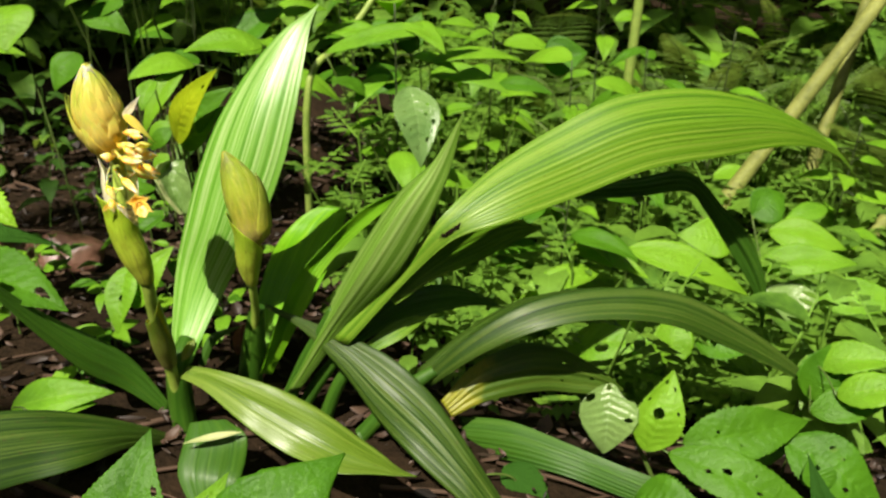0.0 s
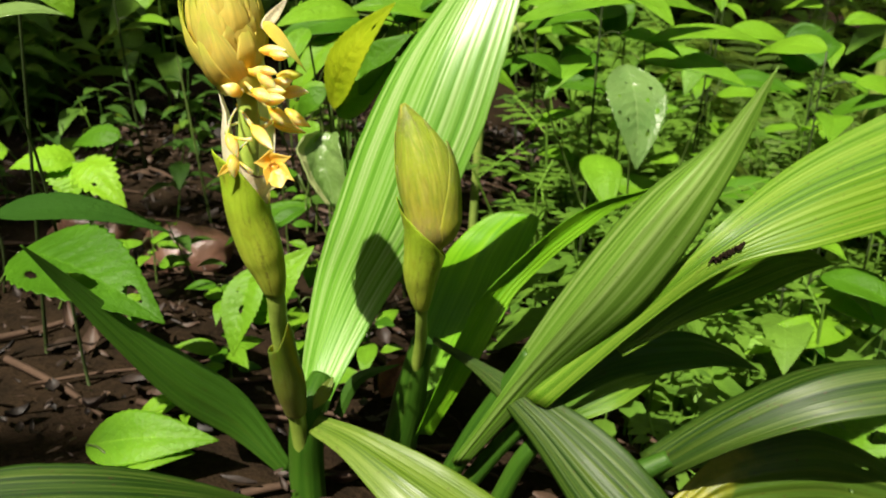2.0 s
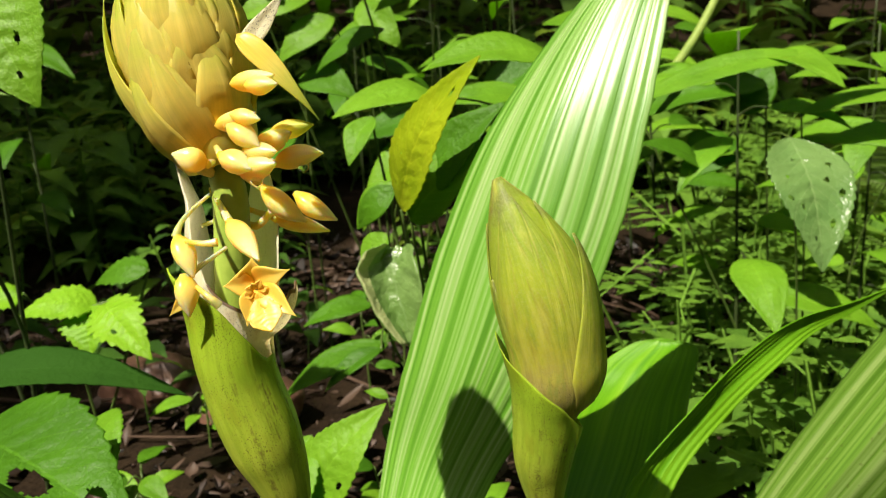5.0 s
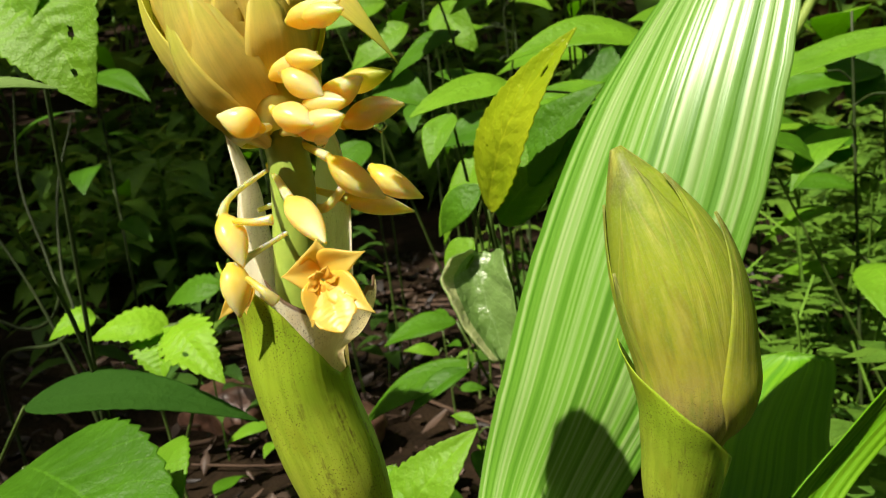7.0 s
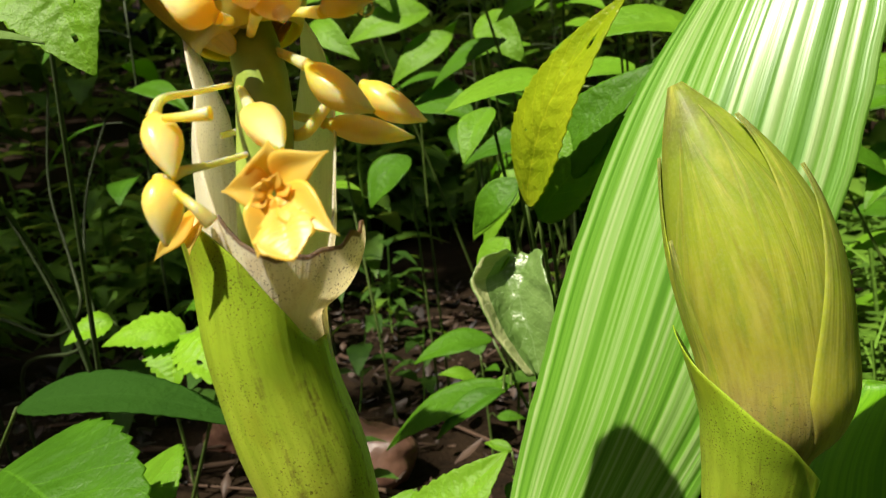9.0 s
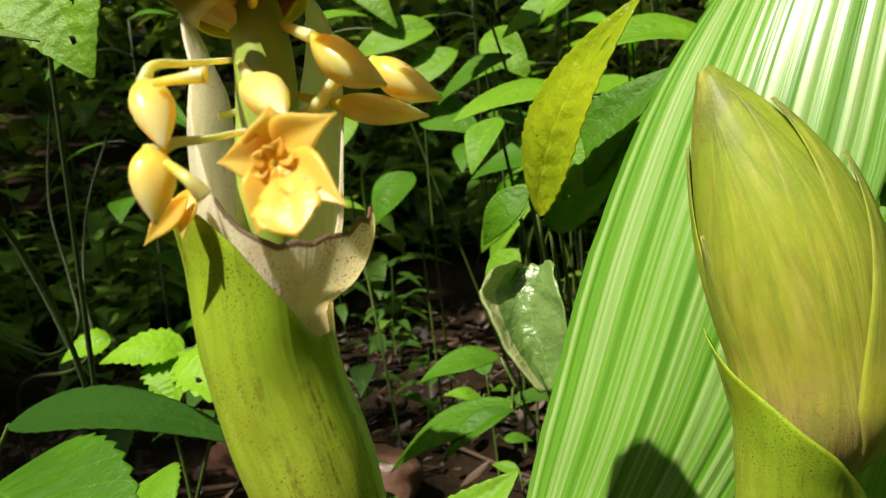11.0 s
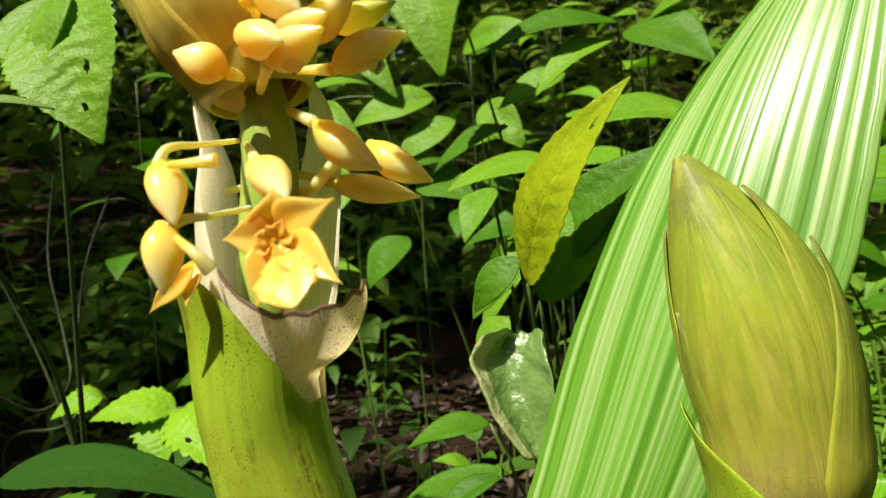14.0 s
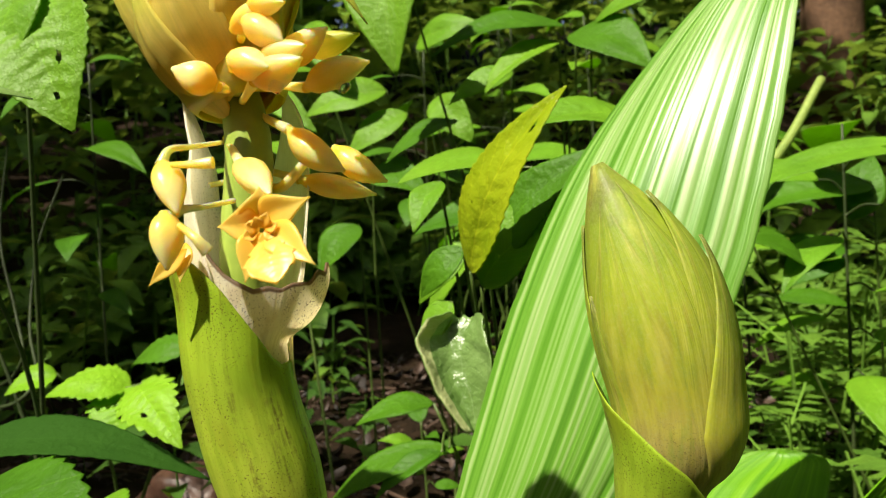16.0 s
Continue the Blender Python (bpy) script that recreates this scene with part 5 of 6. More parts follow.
herb("broad_leaved_herb", "broad-leaved herb with upright rounded leaves", soil(0.36, 0.70), [
    ((0.3510, 0.6500, -0.0050), (0.3780, 0.6750, 0.0450), 0.060, (0, -0.85, 0.5), M_HERB),
    ((0.3547, 0.6700, 0.0250), (0.4177, 0.6400, 0.0481), 0.036, (0, -0.5, 0.85), M_HERB_SUNLIT),
    ((0.3549, 0.6200, 0.0245), (0.4169, 0.6000, 0.0477), 0.036, (0, -0.5, 0.85), M_HERB_SUNLIT),
    ((0.3360, 0.6200, 0.0050), (0.4040, 0.6200, 0.0180), 0.036, (0, -0.5, 0.85), M_HERB),
    ((0.3670, 0.6650, -0.0090), (0.4290, 0.6800, 0.0050), 0.028, (0, -0.5, 0.85), M_HERB_SUNLIT_VIVID),
    ((0.3020, 0.5850, 0.0020), (0.3760, 0.5400, -0.0330), 0.058, (0, -0.6, 0.8), M_HERB, [(0.25, 0.35, 0.06, 0.03), (0.3, 0.45, 0.03, 0.02), (0.7, 0.6, 0.05, 0.03)]),
    ((0.3160, 0.5400, -0.0115), (0.3139, 0.5600, 0.0124), 0.030, (0, -0.8, 0.6), M_HERB, [(0.5, 0.6, 0.08, 0.08)]),
], teeth=24, tooth=0.05)
herb("forest_herb", "low quilted herb under the ribbed leaf", soil(0.16, 0.50), [
    ((0.1640, 0.5300, -0.0120), (0.2120, 0.4980, 0.0020), 0.044, (0, -0.5, 0.85), M_HERB, [(0.55, 0.98, 0.08, 0.05)]),
    ((0.1040, 0.5000, 0.0070), (0.1240, 0.4760, -0.0010), 0.030, (0, -0.6, 0.8), M_HERB_SUNLIT),
    ((0.1280, 0.4920, 0.0000), (0.1560, 0.4760, 0.0020), 0.018, (0, -0.5, 0.85), M_HERB_SUNLIT),
    ((0.0600, 0.5600, -0.0100), (0.0980, 0.5280, -0.0300), 0.036, (0, -0.6, 0.8), M_HERB_DARK_SHADED),
    ((0.0200, 0.5300, 0.0050), (0.0500, 0.5000, -0.0050), 0.026, (0, -0.6, 0.8), M_HERB_DARK_SHADED),
], tooth=0.08, teeth=20)
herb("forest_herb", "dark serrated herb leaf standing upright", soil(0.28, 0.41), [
    ((0.2720, 0.4260, 0.0380), (0.2510, 0.4600, 0.0990), 0.026, (-0.3, -0.8, 0.5), M_HERB_DARK_SHADED),
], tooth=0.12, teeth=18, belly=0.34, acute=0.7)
herb("broad_leaved_herb", "broad-leaved herb with an eaten hole in a sunlit leaf", soil(0.22, 0.80), [
    ((0.1420, 0.7800, -0.0400), (0.2260, 0.7500, -0.0110), 0.046, (0, -0.6, 0.8), M_HERB_SUNLIT, [(0.65, 0.45, 0.14, 0.08)]),
    ((0.2430, 0.7400, -0.0330), (0.2540, 0.7800, 0.0120), 0.046, (0, -0.8, 0.6), M_HERB_SUNLIT),
    ((0.2740, 0.7600, -0.0170), (0.3300, 0.7400, -0.0120), 0.040, (0, -0.6, 0.8), M_HERB),
    ((0.1910, 0.8000, 0.0120), (0.2130, 0.7780, -0.0200), 0.026, (0, -0.7, 0.7), M_HERB_SUNLIT),
    ((0.1700, 0.8000, 0.0080), (0.1350, 0.7800, -0.0080), 0.028, (0, -0.6, 0.8), M_HERB_SUNLIT),
], teeth=24, tooth=0.05)
# small seedlings round the foot of the flowering spike
sr = random.Random(41)
for sx, sy, tall in ((-0.235, 0.66, 0.05), (-0.262, 0.72, 0.07), (-0.205, 0.70, 0.06), (-0.30, 0.66, 0.04), (-0.34, 0.74, 0.05), (-0.285, 0.80, 0.08), (-0.40, 0.68, 0.05), (-0.36, 0.92, 0.09), (-0.22, 0.86, 0.10), (-0.30, 0.60, 0.03), (-0.44, 0.80, 0.06)):
    rt, lv = soil(sx, sy), []
    for k in range(sr.randint(5, 8)):
        a, ln = k * 2.4 + sr.uniform(-0.4, 0.4), sr.uniform(0.016, 0.034)
        b = (sx + 0.006 * math.cos(a), sy + 0.006 * math.sin(a), rt[2] + tall * (0.4 + 0.09 * k))
        lv.append((b, (b[0] + ln * math.cos(a), b[1] + ln * math.sin(a), b[2] + ln * sr.uniform(-0.4, 0.3)), ln * sr.uniform(0.4, 0.6), (0.15 * math.cos(a), -0.4, 0.9), sr.choice((M_HERB, M_HERB_SUNLIT))))
    herb("seedling", "small green seedling in the leaf litter", rt, lv, M_HERB, stem_r=0.0009)
herb("broad_leaved_herb", "broad-leaved herb with a large eaten hole in a leaf", soil(0.24, 0.98), [
    ((0.3200, 0.9700, -0.1539), (0.1732, 0.9300, -0.1593), 0.070, (0, -0.6, 0.8), M_HERB_SUNLIT, [(0.35, 0.65, 0.12, 0.08)]),
    ((0.3056, 0.9300, -0.1730), (0.3307, 0.9700, -0.1212), 0.060, (0, -0.7, 0.7), M_HERB),
    ((0.3391, 0.9300, -0.1445), (0.4142, 0.9000, -0.1575), 0.045, (0, -0.6, 0.8), M_HERB),
    ((0.2948, 1.0000, -0.1508), (0.2029, 0.9800, -0.1398), 0.04, (0, -0.6, 0.8), M_HERB_SUNLIT),
])
herb("broad_leaved_herb", "broad-leaved herb with folded sunlit leaves", soil(0.46, 0.86), [
    ((0.4092, 0.8600, 0.0020), (0.4025, 0.8300, -0.0335), 0.060, (-0.2, -0.8, 0.55), M_HERB_GREY),
    ((0.4406, 0.8600, -0.0204), (0.5401, 0.8400, -0.0100), 0.050, (0, -0.6, 0.8), M_HERB_SUNLIT),
    ((0.3920, 0.9200, -0.0088), (0.5042, 0.9000, 0.0084), 0.045, (0, -0.6, 0.8), M_HERB_SUNLIT),
    ((0.4232, 0.9800, 0.0091), (0.5141, 0.9500, 0.0017), 0.05, (0, -0.6, 0.8), M_HERB_SUNLIT),
    ((0.4050, 1.0000, 0.0237), (0.4523, 1.0200, 0.0441), 0.055, (0, -0.8, 0.6), M_HERB),
    ((0.3905, 1.0000, -0.0183), (0.3134, 1.0000, -0.0071), 0.06, (0, -0.7, 0.7), M_HERB_SUNLIT),
])
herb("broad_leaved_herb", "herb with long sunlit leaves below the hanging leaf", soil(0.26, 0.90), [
    ((0.1638, 0.9500, -0.0010), (0.2557, 0.9000, -0.0163), 0.036, (0, -0.5, 0.85), M_HERB_SUNLIT),
    ((0.2385, 0.9600, -0.0089), (0.3928, 0.9200, -0.0496), 0.050, (0, -0.5, 0.85), M_HERB_SUNLIT),
    ((0.1971, 0.9200, -0.0207), (0.0827, 0.8800, -0.0402), 0.036, (0, -0.5, 0.85), M_HERB_SUNLIT),
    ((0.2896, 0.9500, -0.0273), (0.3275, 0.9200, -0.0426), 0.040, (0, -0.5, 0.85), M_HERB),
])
# herbs at the upper left
herb("tall_herb", "tall herb with a flat toothed leaf in half-shade", soil(-0.46, 0.95), [
    ((-0.2727, 0.9300, 0.2341), (-0.3454, 0.9000, 0.2270), 0.040, (0, -0.5, 0.85), M_HERB),
    ((-0.2058, 0.9600, 0.2393), (-0.2897, 0.9300, 0.2484), 0.036, (0, -0.5, 0.85), M_HERB_SUNLIT),
    ((-0.2854, 0.9200, 0.2352), (-0.3336, 0.8800, 0.1630), 0.030, (0, -0.5, 0.85), M_HERB_SUNLIT),
    ((-0.2523, 0.9600, 0.2321), (-0.1906, 1.0000, 0.2827), 0.05, (0, -0.6, 0.8), M_HERB),
    ((-0.4327, 0.9800, 0.2280), (-0.4572, 0.9500, 0.1920), 0.045, (0, -0.6, 0.8), M_HERB),
    ((-0.4253, 1.0000, 0.2732), (-0.3680, 0.9800, 0.2520), 0.04, (0, -0.6, 0.8), M_HERB),
    ((-0.5113, 1.0000, 0.2786), (-0.5024, 0.9500, 0.2375), 0.07, (0, -0.7, 0.7), M_HERB_SUNLIT),
])
herb("tall_herb", "tall herb with toothed leaves on long stalks", soil(-0.02, 1.15), [
    ((-0.0202, 1.0500, 0.1916), (0.0784, 1.0000, 0.1855), 0.036, (0, -0.5, 0.85), M_HERB_SUNLIT),
    ((-0.0368, 1.1000, 0.2304), (-0.1614, 1.0800, 0.2076), 0.05, (0, -0.5, 0.85), M_HERB),
    ((-0.0520, 1.1000, 0.2043), (-0.0339, 1.1200, 0.2555), 0.04, (0, -0.6, 0.8), M_HERB),
    ((0.1339, 1.1500, 0.1830), (0.1953, 1.1500, 0.1980), 0.06, (0, -0.8, 0.6), M_HERB),
    ((0.0696, 1.1000, 0.1642), (0.1440, 1.0800, 0.1595), 0.03, (0, -0.5, 0.85), M_HERB),
    ((-0.0658, 1.0800, 0.1904), (-0.1008, 1.0500, 0.1608), 0.05, (0, -0.7, 0.7), M_HERB),
])
# tall herbs of the sunlit layer behind the orchid
hr = random.Random(77)
for hx, hy, hz, hmat in ((-0.66, 1.15, 0.44, M_HERB_SUNLIT), (-0.52, 1.30, 0.42, M_HERB), (-0.38, 1.22, 0.44, M_HERB_SUNLIT), (-0.25, 1.12, 0.40, M_HERB_SUNLIT), (-0.13, 1.22, 0.36, M_HERB), (-0.06, 1.02, 0.28, M_HERB_SUNLIT),
                         (0.06, 1.18, 0.27, M_HERB_SUNLIT), (0.18, 1.08, 0.20, M_HERB_SUNLIT), (0.32, 1.25, 0.18, M_HERB), (0.14, 0.93, 0.12, M_HERB), (-0.74, 0.98, 0.40, M_HERB), (0.46, 1.38, 0.18, M_HERB_SUNLIT), (0.62, 1.20, 0.08, M_HERB_SUNLIT),
                         (-0.18, 1.45, 0.38, M_HERB_SUNLIT), (0.10, 1.48, 0.30, M_HERB_SUNLIT), (-0.50, 1.60, 0.50, M_HERB_SUNLIT), (0.30, 1.60, 0.25, M_HERB_SUNLIT)):
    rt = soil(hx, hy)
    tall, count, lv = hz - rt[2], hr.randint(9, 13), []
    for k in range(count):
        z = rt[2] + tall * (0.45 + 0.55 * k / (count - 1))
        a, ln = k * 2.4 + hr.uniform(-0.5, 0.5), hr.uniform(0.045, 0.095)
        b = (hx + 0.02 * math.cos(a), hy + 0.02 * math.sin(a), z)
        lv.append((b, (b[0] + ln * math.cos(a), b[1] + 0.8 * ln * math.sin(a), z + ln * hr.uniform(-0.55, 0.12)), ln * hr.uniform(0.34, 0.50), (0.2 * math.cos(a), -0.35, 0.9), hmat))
    herb("tall_herb", "tall leafy green herb lit from above", rt, lv, hmat, M_STEM_DARKENED, 0.0014)
# slender stems
for pts, r, lab in (
    ([soil(-0.18, 1.0), (-0.1679, 1.0000, 0.1818), (-0.1342, 1.0500, 0.2259), (-0.0986, 1.1000, 0.2691), (-0.0684, 1.1500, 0.3217)], 0.0048, "slanting pale green stem"),
    ([soil(0.285, 1.30), (0.288, 1.30, 0.05), (0.291, 1.30, 0.228), (0.30, 1.32, 0.50), (0.31, 1.35, 0.90)], 0.0085, "thick upright pale green stem"),
):
    tagged(new("green_stem", tube_mesh("green_stem", pts, [r, r * 0.9, r * 0.8], M_PALE_STEM, 30, 10)), lab, "plant stem")


# ---- ferns ----
def fern(root, fronds, label):
    """A fern: arching fronds, each a midrib with paired tapering leaflets in one mesh."""
    e = thing("fern", root, label, "fern", "ferns")
    back = Matrix.Translation(-Vector(root))
    for tip, rise, width in fronds:
        mid = [(a + b) / 2 for a, b in zip(root, tip)]
        mid[2] += rise
        c = spline([root, mid, tip], 60)
        tan = np.gradient(c, axis=0)
        V, F, U = [], [], []
        for k in range(8, 60, 2):
            d = tan[k] / np.linalg.norm(tan[k])
            s = np.cross(d, (0, 0, 1))
            s /= np.linalg.norm(s)
            ln = width * math.sin(math.pi * (0.12 + 0.86 * (k - 8) / 52)) ** 0.7
            for sg in (-1, 1):
                b = len(V)
                step = np.linalg.norm(tan[k]) * 0.62
                for q, w in ((0, 0.7), (0.3, 1.0), (0.7, 0.75), (1.0, 0.06)):
                    m = c[k] + s * sg * ln * q + d * ln * 0.22 * q - np.array((0, 0, 0.18 * ln * q * q))
                    V += [m - d * step * w, m + d * step * w]
                    U += [(0.2, q), (0.8, q)]
                F += [(b + 2 * j, b + 2 * j + 1, b + 2 * j + 3, b + 2 * j + 2) for j in range(3)]
        fr = part("frond", mesh_from("frond", V, F, M_FERN, U), e)
        fr.matrix_parent_inverse = back
        rb = part("midrib", tube_mesh("midrib", [root, mid, tip], [0.0022, 0.0016, 0.0006], M_HERB_STEM, 24, 6), e)
        rb.matrix_parent_inverse = back


fern(soil(0.55, 1.75), [((0.2479, 1.6000, 0.0930), 0.10, 0.040), ((0.3927, 1.5000, 0.1493), 0.12, 0.045), ((0.5058, 1.4500, 0.1124), 0.10, 0.040), ((0.3418, 1.5000, 0.0659), 0.08, 0.040), ((0.6785, 1.6000, 0.1315), 0.14, 0.045)], "green fern with feathery arching fronds")
fern(soil(0.85, 1.45), [((0.6361, 1.3000, 0.0504), 0.10, 0.06), ((0.6844, 1.3000, 0.1440), 0.12, 0.07), ((0.5810, 1.4000, 0.0468), 0.08, 0.06), ((0.7876, 1.3000, 0.0334), 0.08, 0.06)], "green fern with feathery arching fronds")
fern(soil(0.25, 1.95), [((0.1271, 1.8000, 0.0806), 0.12, 0.08), ((0.2599, 1.9000, 0.1116), 0.14, 0.08), ((0.0523, 1.7000, 0.0427), 0.10, 0.07)], "green fern with feathery arching fronds")


fe = random.Random(53)
for _ in range(26):
    fx, fy = fe.uniform(0.25, 1.35), fe.uniform(1.35, 2.4)
    rt, fronds, a0 = soil(fx, fy), [], fe.uniform(0, 6.283)
    for k in range(fe.randint(5, 7)):
        a, ln = a0 + k * 1.05 + fe.uniform(-0.2, 0.2), fe.uniform(0.16, 0.30)
        fronds.append(((fx + ln * math.cos(a), fy + ln * math.sin(a), rt[2] + fe.uniform(0.10, 0.34)), fe.uniform(0.06, 0.12), fe.uniform(0.026, 0.044)))
    fern(rt, fronds, "green fern with feathery arching fronds")


# ---- scattered undergrowth ----
def spray(rng, size, n_leaves):
    """One leafy sprig as arrays of vertices and faces, built of small folded leaves."""
    V, F, U = [], [], []
    h = size * rng.uniform(1.2, 2.4)
    lean = (rng.uniform(-0.4, 0.4), rng.uniform(-0.4, 0.4))
    for k in range(n_leaves):
        f = (k + 1) / n_leaves
        a = k * 2.4 + rng.uniform(-0.4, 0.4)
        z = h * (0.25 + 0.75 * f)
        bx, by = lean[0] * z + 0.15 * size * math.cos(a), lean[1] * z + 0.15 * size * math.sin(a)
        ln = size * rng.uniform(0.7, 1.25) * (1.1 - 0.4 * f)
        wd = ln * rng.uniform(0.2, 0.3)
        dz = rng.uniform(-0.45, 0.25)
        d = np.array((math.cos(a), math.sin(a), dz))
        s = np.array((-math.sin(a), math.cos(a), 0.0)) * wd
        up = np.array((0, 0, 1.0))
        b = np.array((bx, by, z))
        base = len(V)
        prof = ((0.0, 0.06), (0.18, 0.72), (0.42, 1.0), (0.7, 0.7), (1.0, 0.03))
        for q, w in prof:
            c = b + d * ln * q + up * (0.22 * ln * q * (1 - q) * 2 - 0.12 * ln * q * q)
            V += [c - s * w + up * wd * 0.25 * w, c, c + s * w + up * wd * 0.25 * w]
            U += [(0.5 - w / 2, q), (0.5, q), (0.5 + w / 2, q)]
        for j in range(4):
            o = base + 3 * j
            F += [(o, o + 1, o + 4, o + 3), (o + 1, o + 2, o + 5, o + 4)]
    # a thin stem
    base = len(V)
    r = size * 0.02
    for z in (-0.3 * size, h):
        for a in (0, 2.1, 4.2):
            V.append(np.array((lean[0] * max(z, 0) + r * math.cos(a), lean[1] * max(z, 0) + r * math.sin(a), z)))
            U.append((0.5, 0.5))
    F += [(base + i, base + (i + 1) % 3, base + 3 + (i + 1) % 3, base + 3 + i) for i in range(3)]
    return np.array(V), F, U


def scatter(name, label, category, spots, mat, seed, leaves=(6, 11), build=spray):
    """Many sprigs as one mass. spots: x, y, z, size."""
    rng = random.Random(seed)
    kinds = [build(rng, 1.0, rng.randint(*leaves)) for _ in range(9)]
    V, F, U, n0 = [], [], [], 0
    for x, y, z, size in spots:
        v, f, u = kinds[rng.randrange(len(kinds))]
        a = rng.uniform(0, 6.283)
        c, s = math.cos(a), math.sin(a)
        R = np.array(((c, -s, 0), (s, c, 0), (0, 0, 1))) * size
        V.append(v @ R.T + np.array((x, y, z)))
        F += [tuple(i + n0 for i in q) for q in f]
        U += u
        n0 += len(v)
    ob = new(name, mesh_from(name, np.concatenate(V), F, mat, U))
    return tagged(ob, label, category, kind="stuff")


def fine_spray(rng, size, n_leaves):
    """A much-branched sprig with many small rounded leaflets in pairs."""
    V, F, U = [], [], []
    h = size * rng.uniform(1.4, 2.6)
    lean = (rng.uniform(-0.5, 0.5), rng.uniform(-0.5, 0.5))
    for b in range(n_leaves // 2):
        a0, z0 = rng.uniform(0, 6.283), h * (0.25 + 0.7 * b / max(1, n_leaves // 2 - 1))
        d0 = np.array((math.cos(a0), math.sin(a0), rng.uniform(0.0, 0.5)))
        root = np.array((lean[0] * z0, lean[1] * z0, z0))
        reach = size * rng.uniform(0.6, 1.0)
        side0 = np.array((-math.sin(a0), math.cos(a0), 0.0))
        for j in range(9):
            sg = 1 if j % 2 else -1
            if j == 8:
                sg = 0
            at = root + d0 * reach * (0.2 + 0.1 * j) - np.array((0, 0, 0.25 * reach * (0.1 * j) ** 2))
            d = side0 * sg * 0.85 + d0 * (0.5 if sg else 1.0)
            d /= np.linalg.norm(d)
            ln = size * rng.uniform(0.22, 0.32)
            s = np.cross((0, 0, 1.0), d) * ln * 0.30
            base = len(V)
            for q, w in ((0.0, 0.1), (0.45, 1.0), (1.0, 0.08)):
                c = at + d * ln * q - np.array((0, 0, 0.25 * ln * q * q))
                V += [c - s * w, c - np.array((0, 0, ln * 0.06 * w)), c + s * w]
                U += [(0.5 - w / 2, q), (0.5, q), (0.5 + w / 2, q)]
            for m in range(2):
                o = base + 3 * m
                F += [(o, o + 1, o + 4, o + 3), (o + 1, o + 2, o + 5, o + 4)]
        base = len(V)
        end = root + d0 * reach
        for p in (root, end):
            for e in (-1, 1):
                V.append(p + side0 * e * size * 0.012)
                U.append((0.5, 0.5))
        F.append((base, base + 1, base + 3, base + 2))
    base, r = len(V), size * 0.02
    for z in (-0.3 * size, h):
        for a in (0, 2.1, 4.2):
            V.append(np.array((lean[0] * max(z, 0) + r * math.cos(a), lean[1] * max(z, 0) + r * math.sin(a), z)))
            U.append((0.5, 0.5))
    F += [(base + i, base + (i + 1) % 3, base + 3 + (i + 1) % 3, base + 3 + i) for i in range(3)]
    return np.array(V), F, U


def clear_of_path(x, y):
    """Keeps the way of the eye and the orchid itself free of scattered sprigs."""
    if y < 0.74 and -0.42 < x < 0.30:
        return False
    if y < 0.60 and -0.5 < x < 0.36:
        return False
    return y > 0.5 or abs(x) > 0.6


rng = random.Random(21)
spots = []
while len(spots) < 620:
    x, y = rng.uniform(-1.7, 1.9), rng.uniform(0.62, 2.6)
    if not clear_of_path(x, y):
        continue
    if -0.95 < x < 0.05 and y < 1.8 and rng.random() < (0.93 if x < -0.05 else 0.6):
        continue
    if x > 0.2 and y > 1.3 and rng.random() < 0.8:
        continue
    spots.append((x, y, ground_z(x, y), rng.uniform(0.035, 0.10) * (1 + 0.25 * (y - 0.7))))
scatter("low_undergrowth", "dense low green undergrowth on the forest floor", "undergrowth", spots, M_FAR, 5)
# dark-coloured sprigs added to imitate deep shade behind the spike
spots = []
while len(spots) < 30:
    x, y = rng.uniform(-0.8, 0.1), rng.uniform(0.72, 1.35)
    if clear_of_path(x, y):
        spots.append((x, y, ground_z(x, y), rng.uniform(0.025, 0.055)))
scatter("shaded_undergrowth", "short seedlings coloured dark to read as deep shade", "undergrowth", spots, M_SEEDLING_DARKENED, 7)
spots = []
while len(spots) < 1500:
    a, r = rng.uniform(-2.9, 2.9), rng.uniform(1.9, 5.5)
    x, y = r * math.sin(a), 0.5 + r * math.cos(a)
    if y < 0.2 and r < 2.4 or (-1.9 < x < -0.15 and y < 1.9 and rng.random() < 0.7):
        continue
    spots.append((x, y, ground_z(x, y) + rng.uniform(0, 0.6) * (r - 1.6) * 0.6, rng.uniform(0.06, 0.15) * (1 + 0.12 * r)))
scatter("far_undergrowth", "tangled sunlit shrubs further into the forest", "undergrowth", spots, M_FAR, 6)

spots = []
while len(spots) < 900:
    x, y = rng.uniform(-1.0, 1.3), rng.uniform(0.74, 2.1)
    if not clear_of_path(x, y) or (x < -0.10 and y < 1.8):
        continue
    spots.append((x, y, ground_z(x, y), rng.uniform(0.035, 0.085) * (1 + 0.3 * (y - 0.7))))
scatter("small_leaved_undergrowth", "small-leaved green seedlings crowding the forest floor", "undergrowth", spots, M_FAR, 15, (6, 12), fine_spray)

# wall of far foliage all round
spots = []
for k in range(6400):
    a, r = rng.uniform(-math.pi, math.pi), rng.uniform(5.0, 9.0)
    x, y = r * math.sin(a), 0.5 + r * math.cos(a)
    spots.append((x, y, ground_z(x, y) + rng.uniform(0, 1) ** 1.4 * (5.5 if y > 0.8 else 2.6), rng.uniform(0.22, 0.45)))
scatter("far_woods", "distant green woods", "woods", spots, M_FAR, 8, (8, 12))


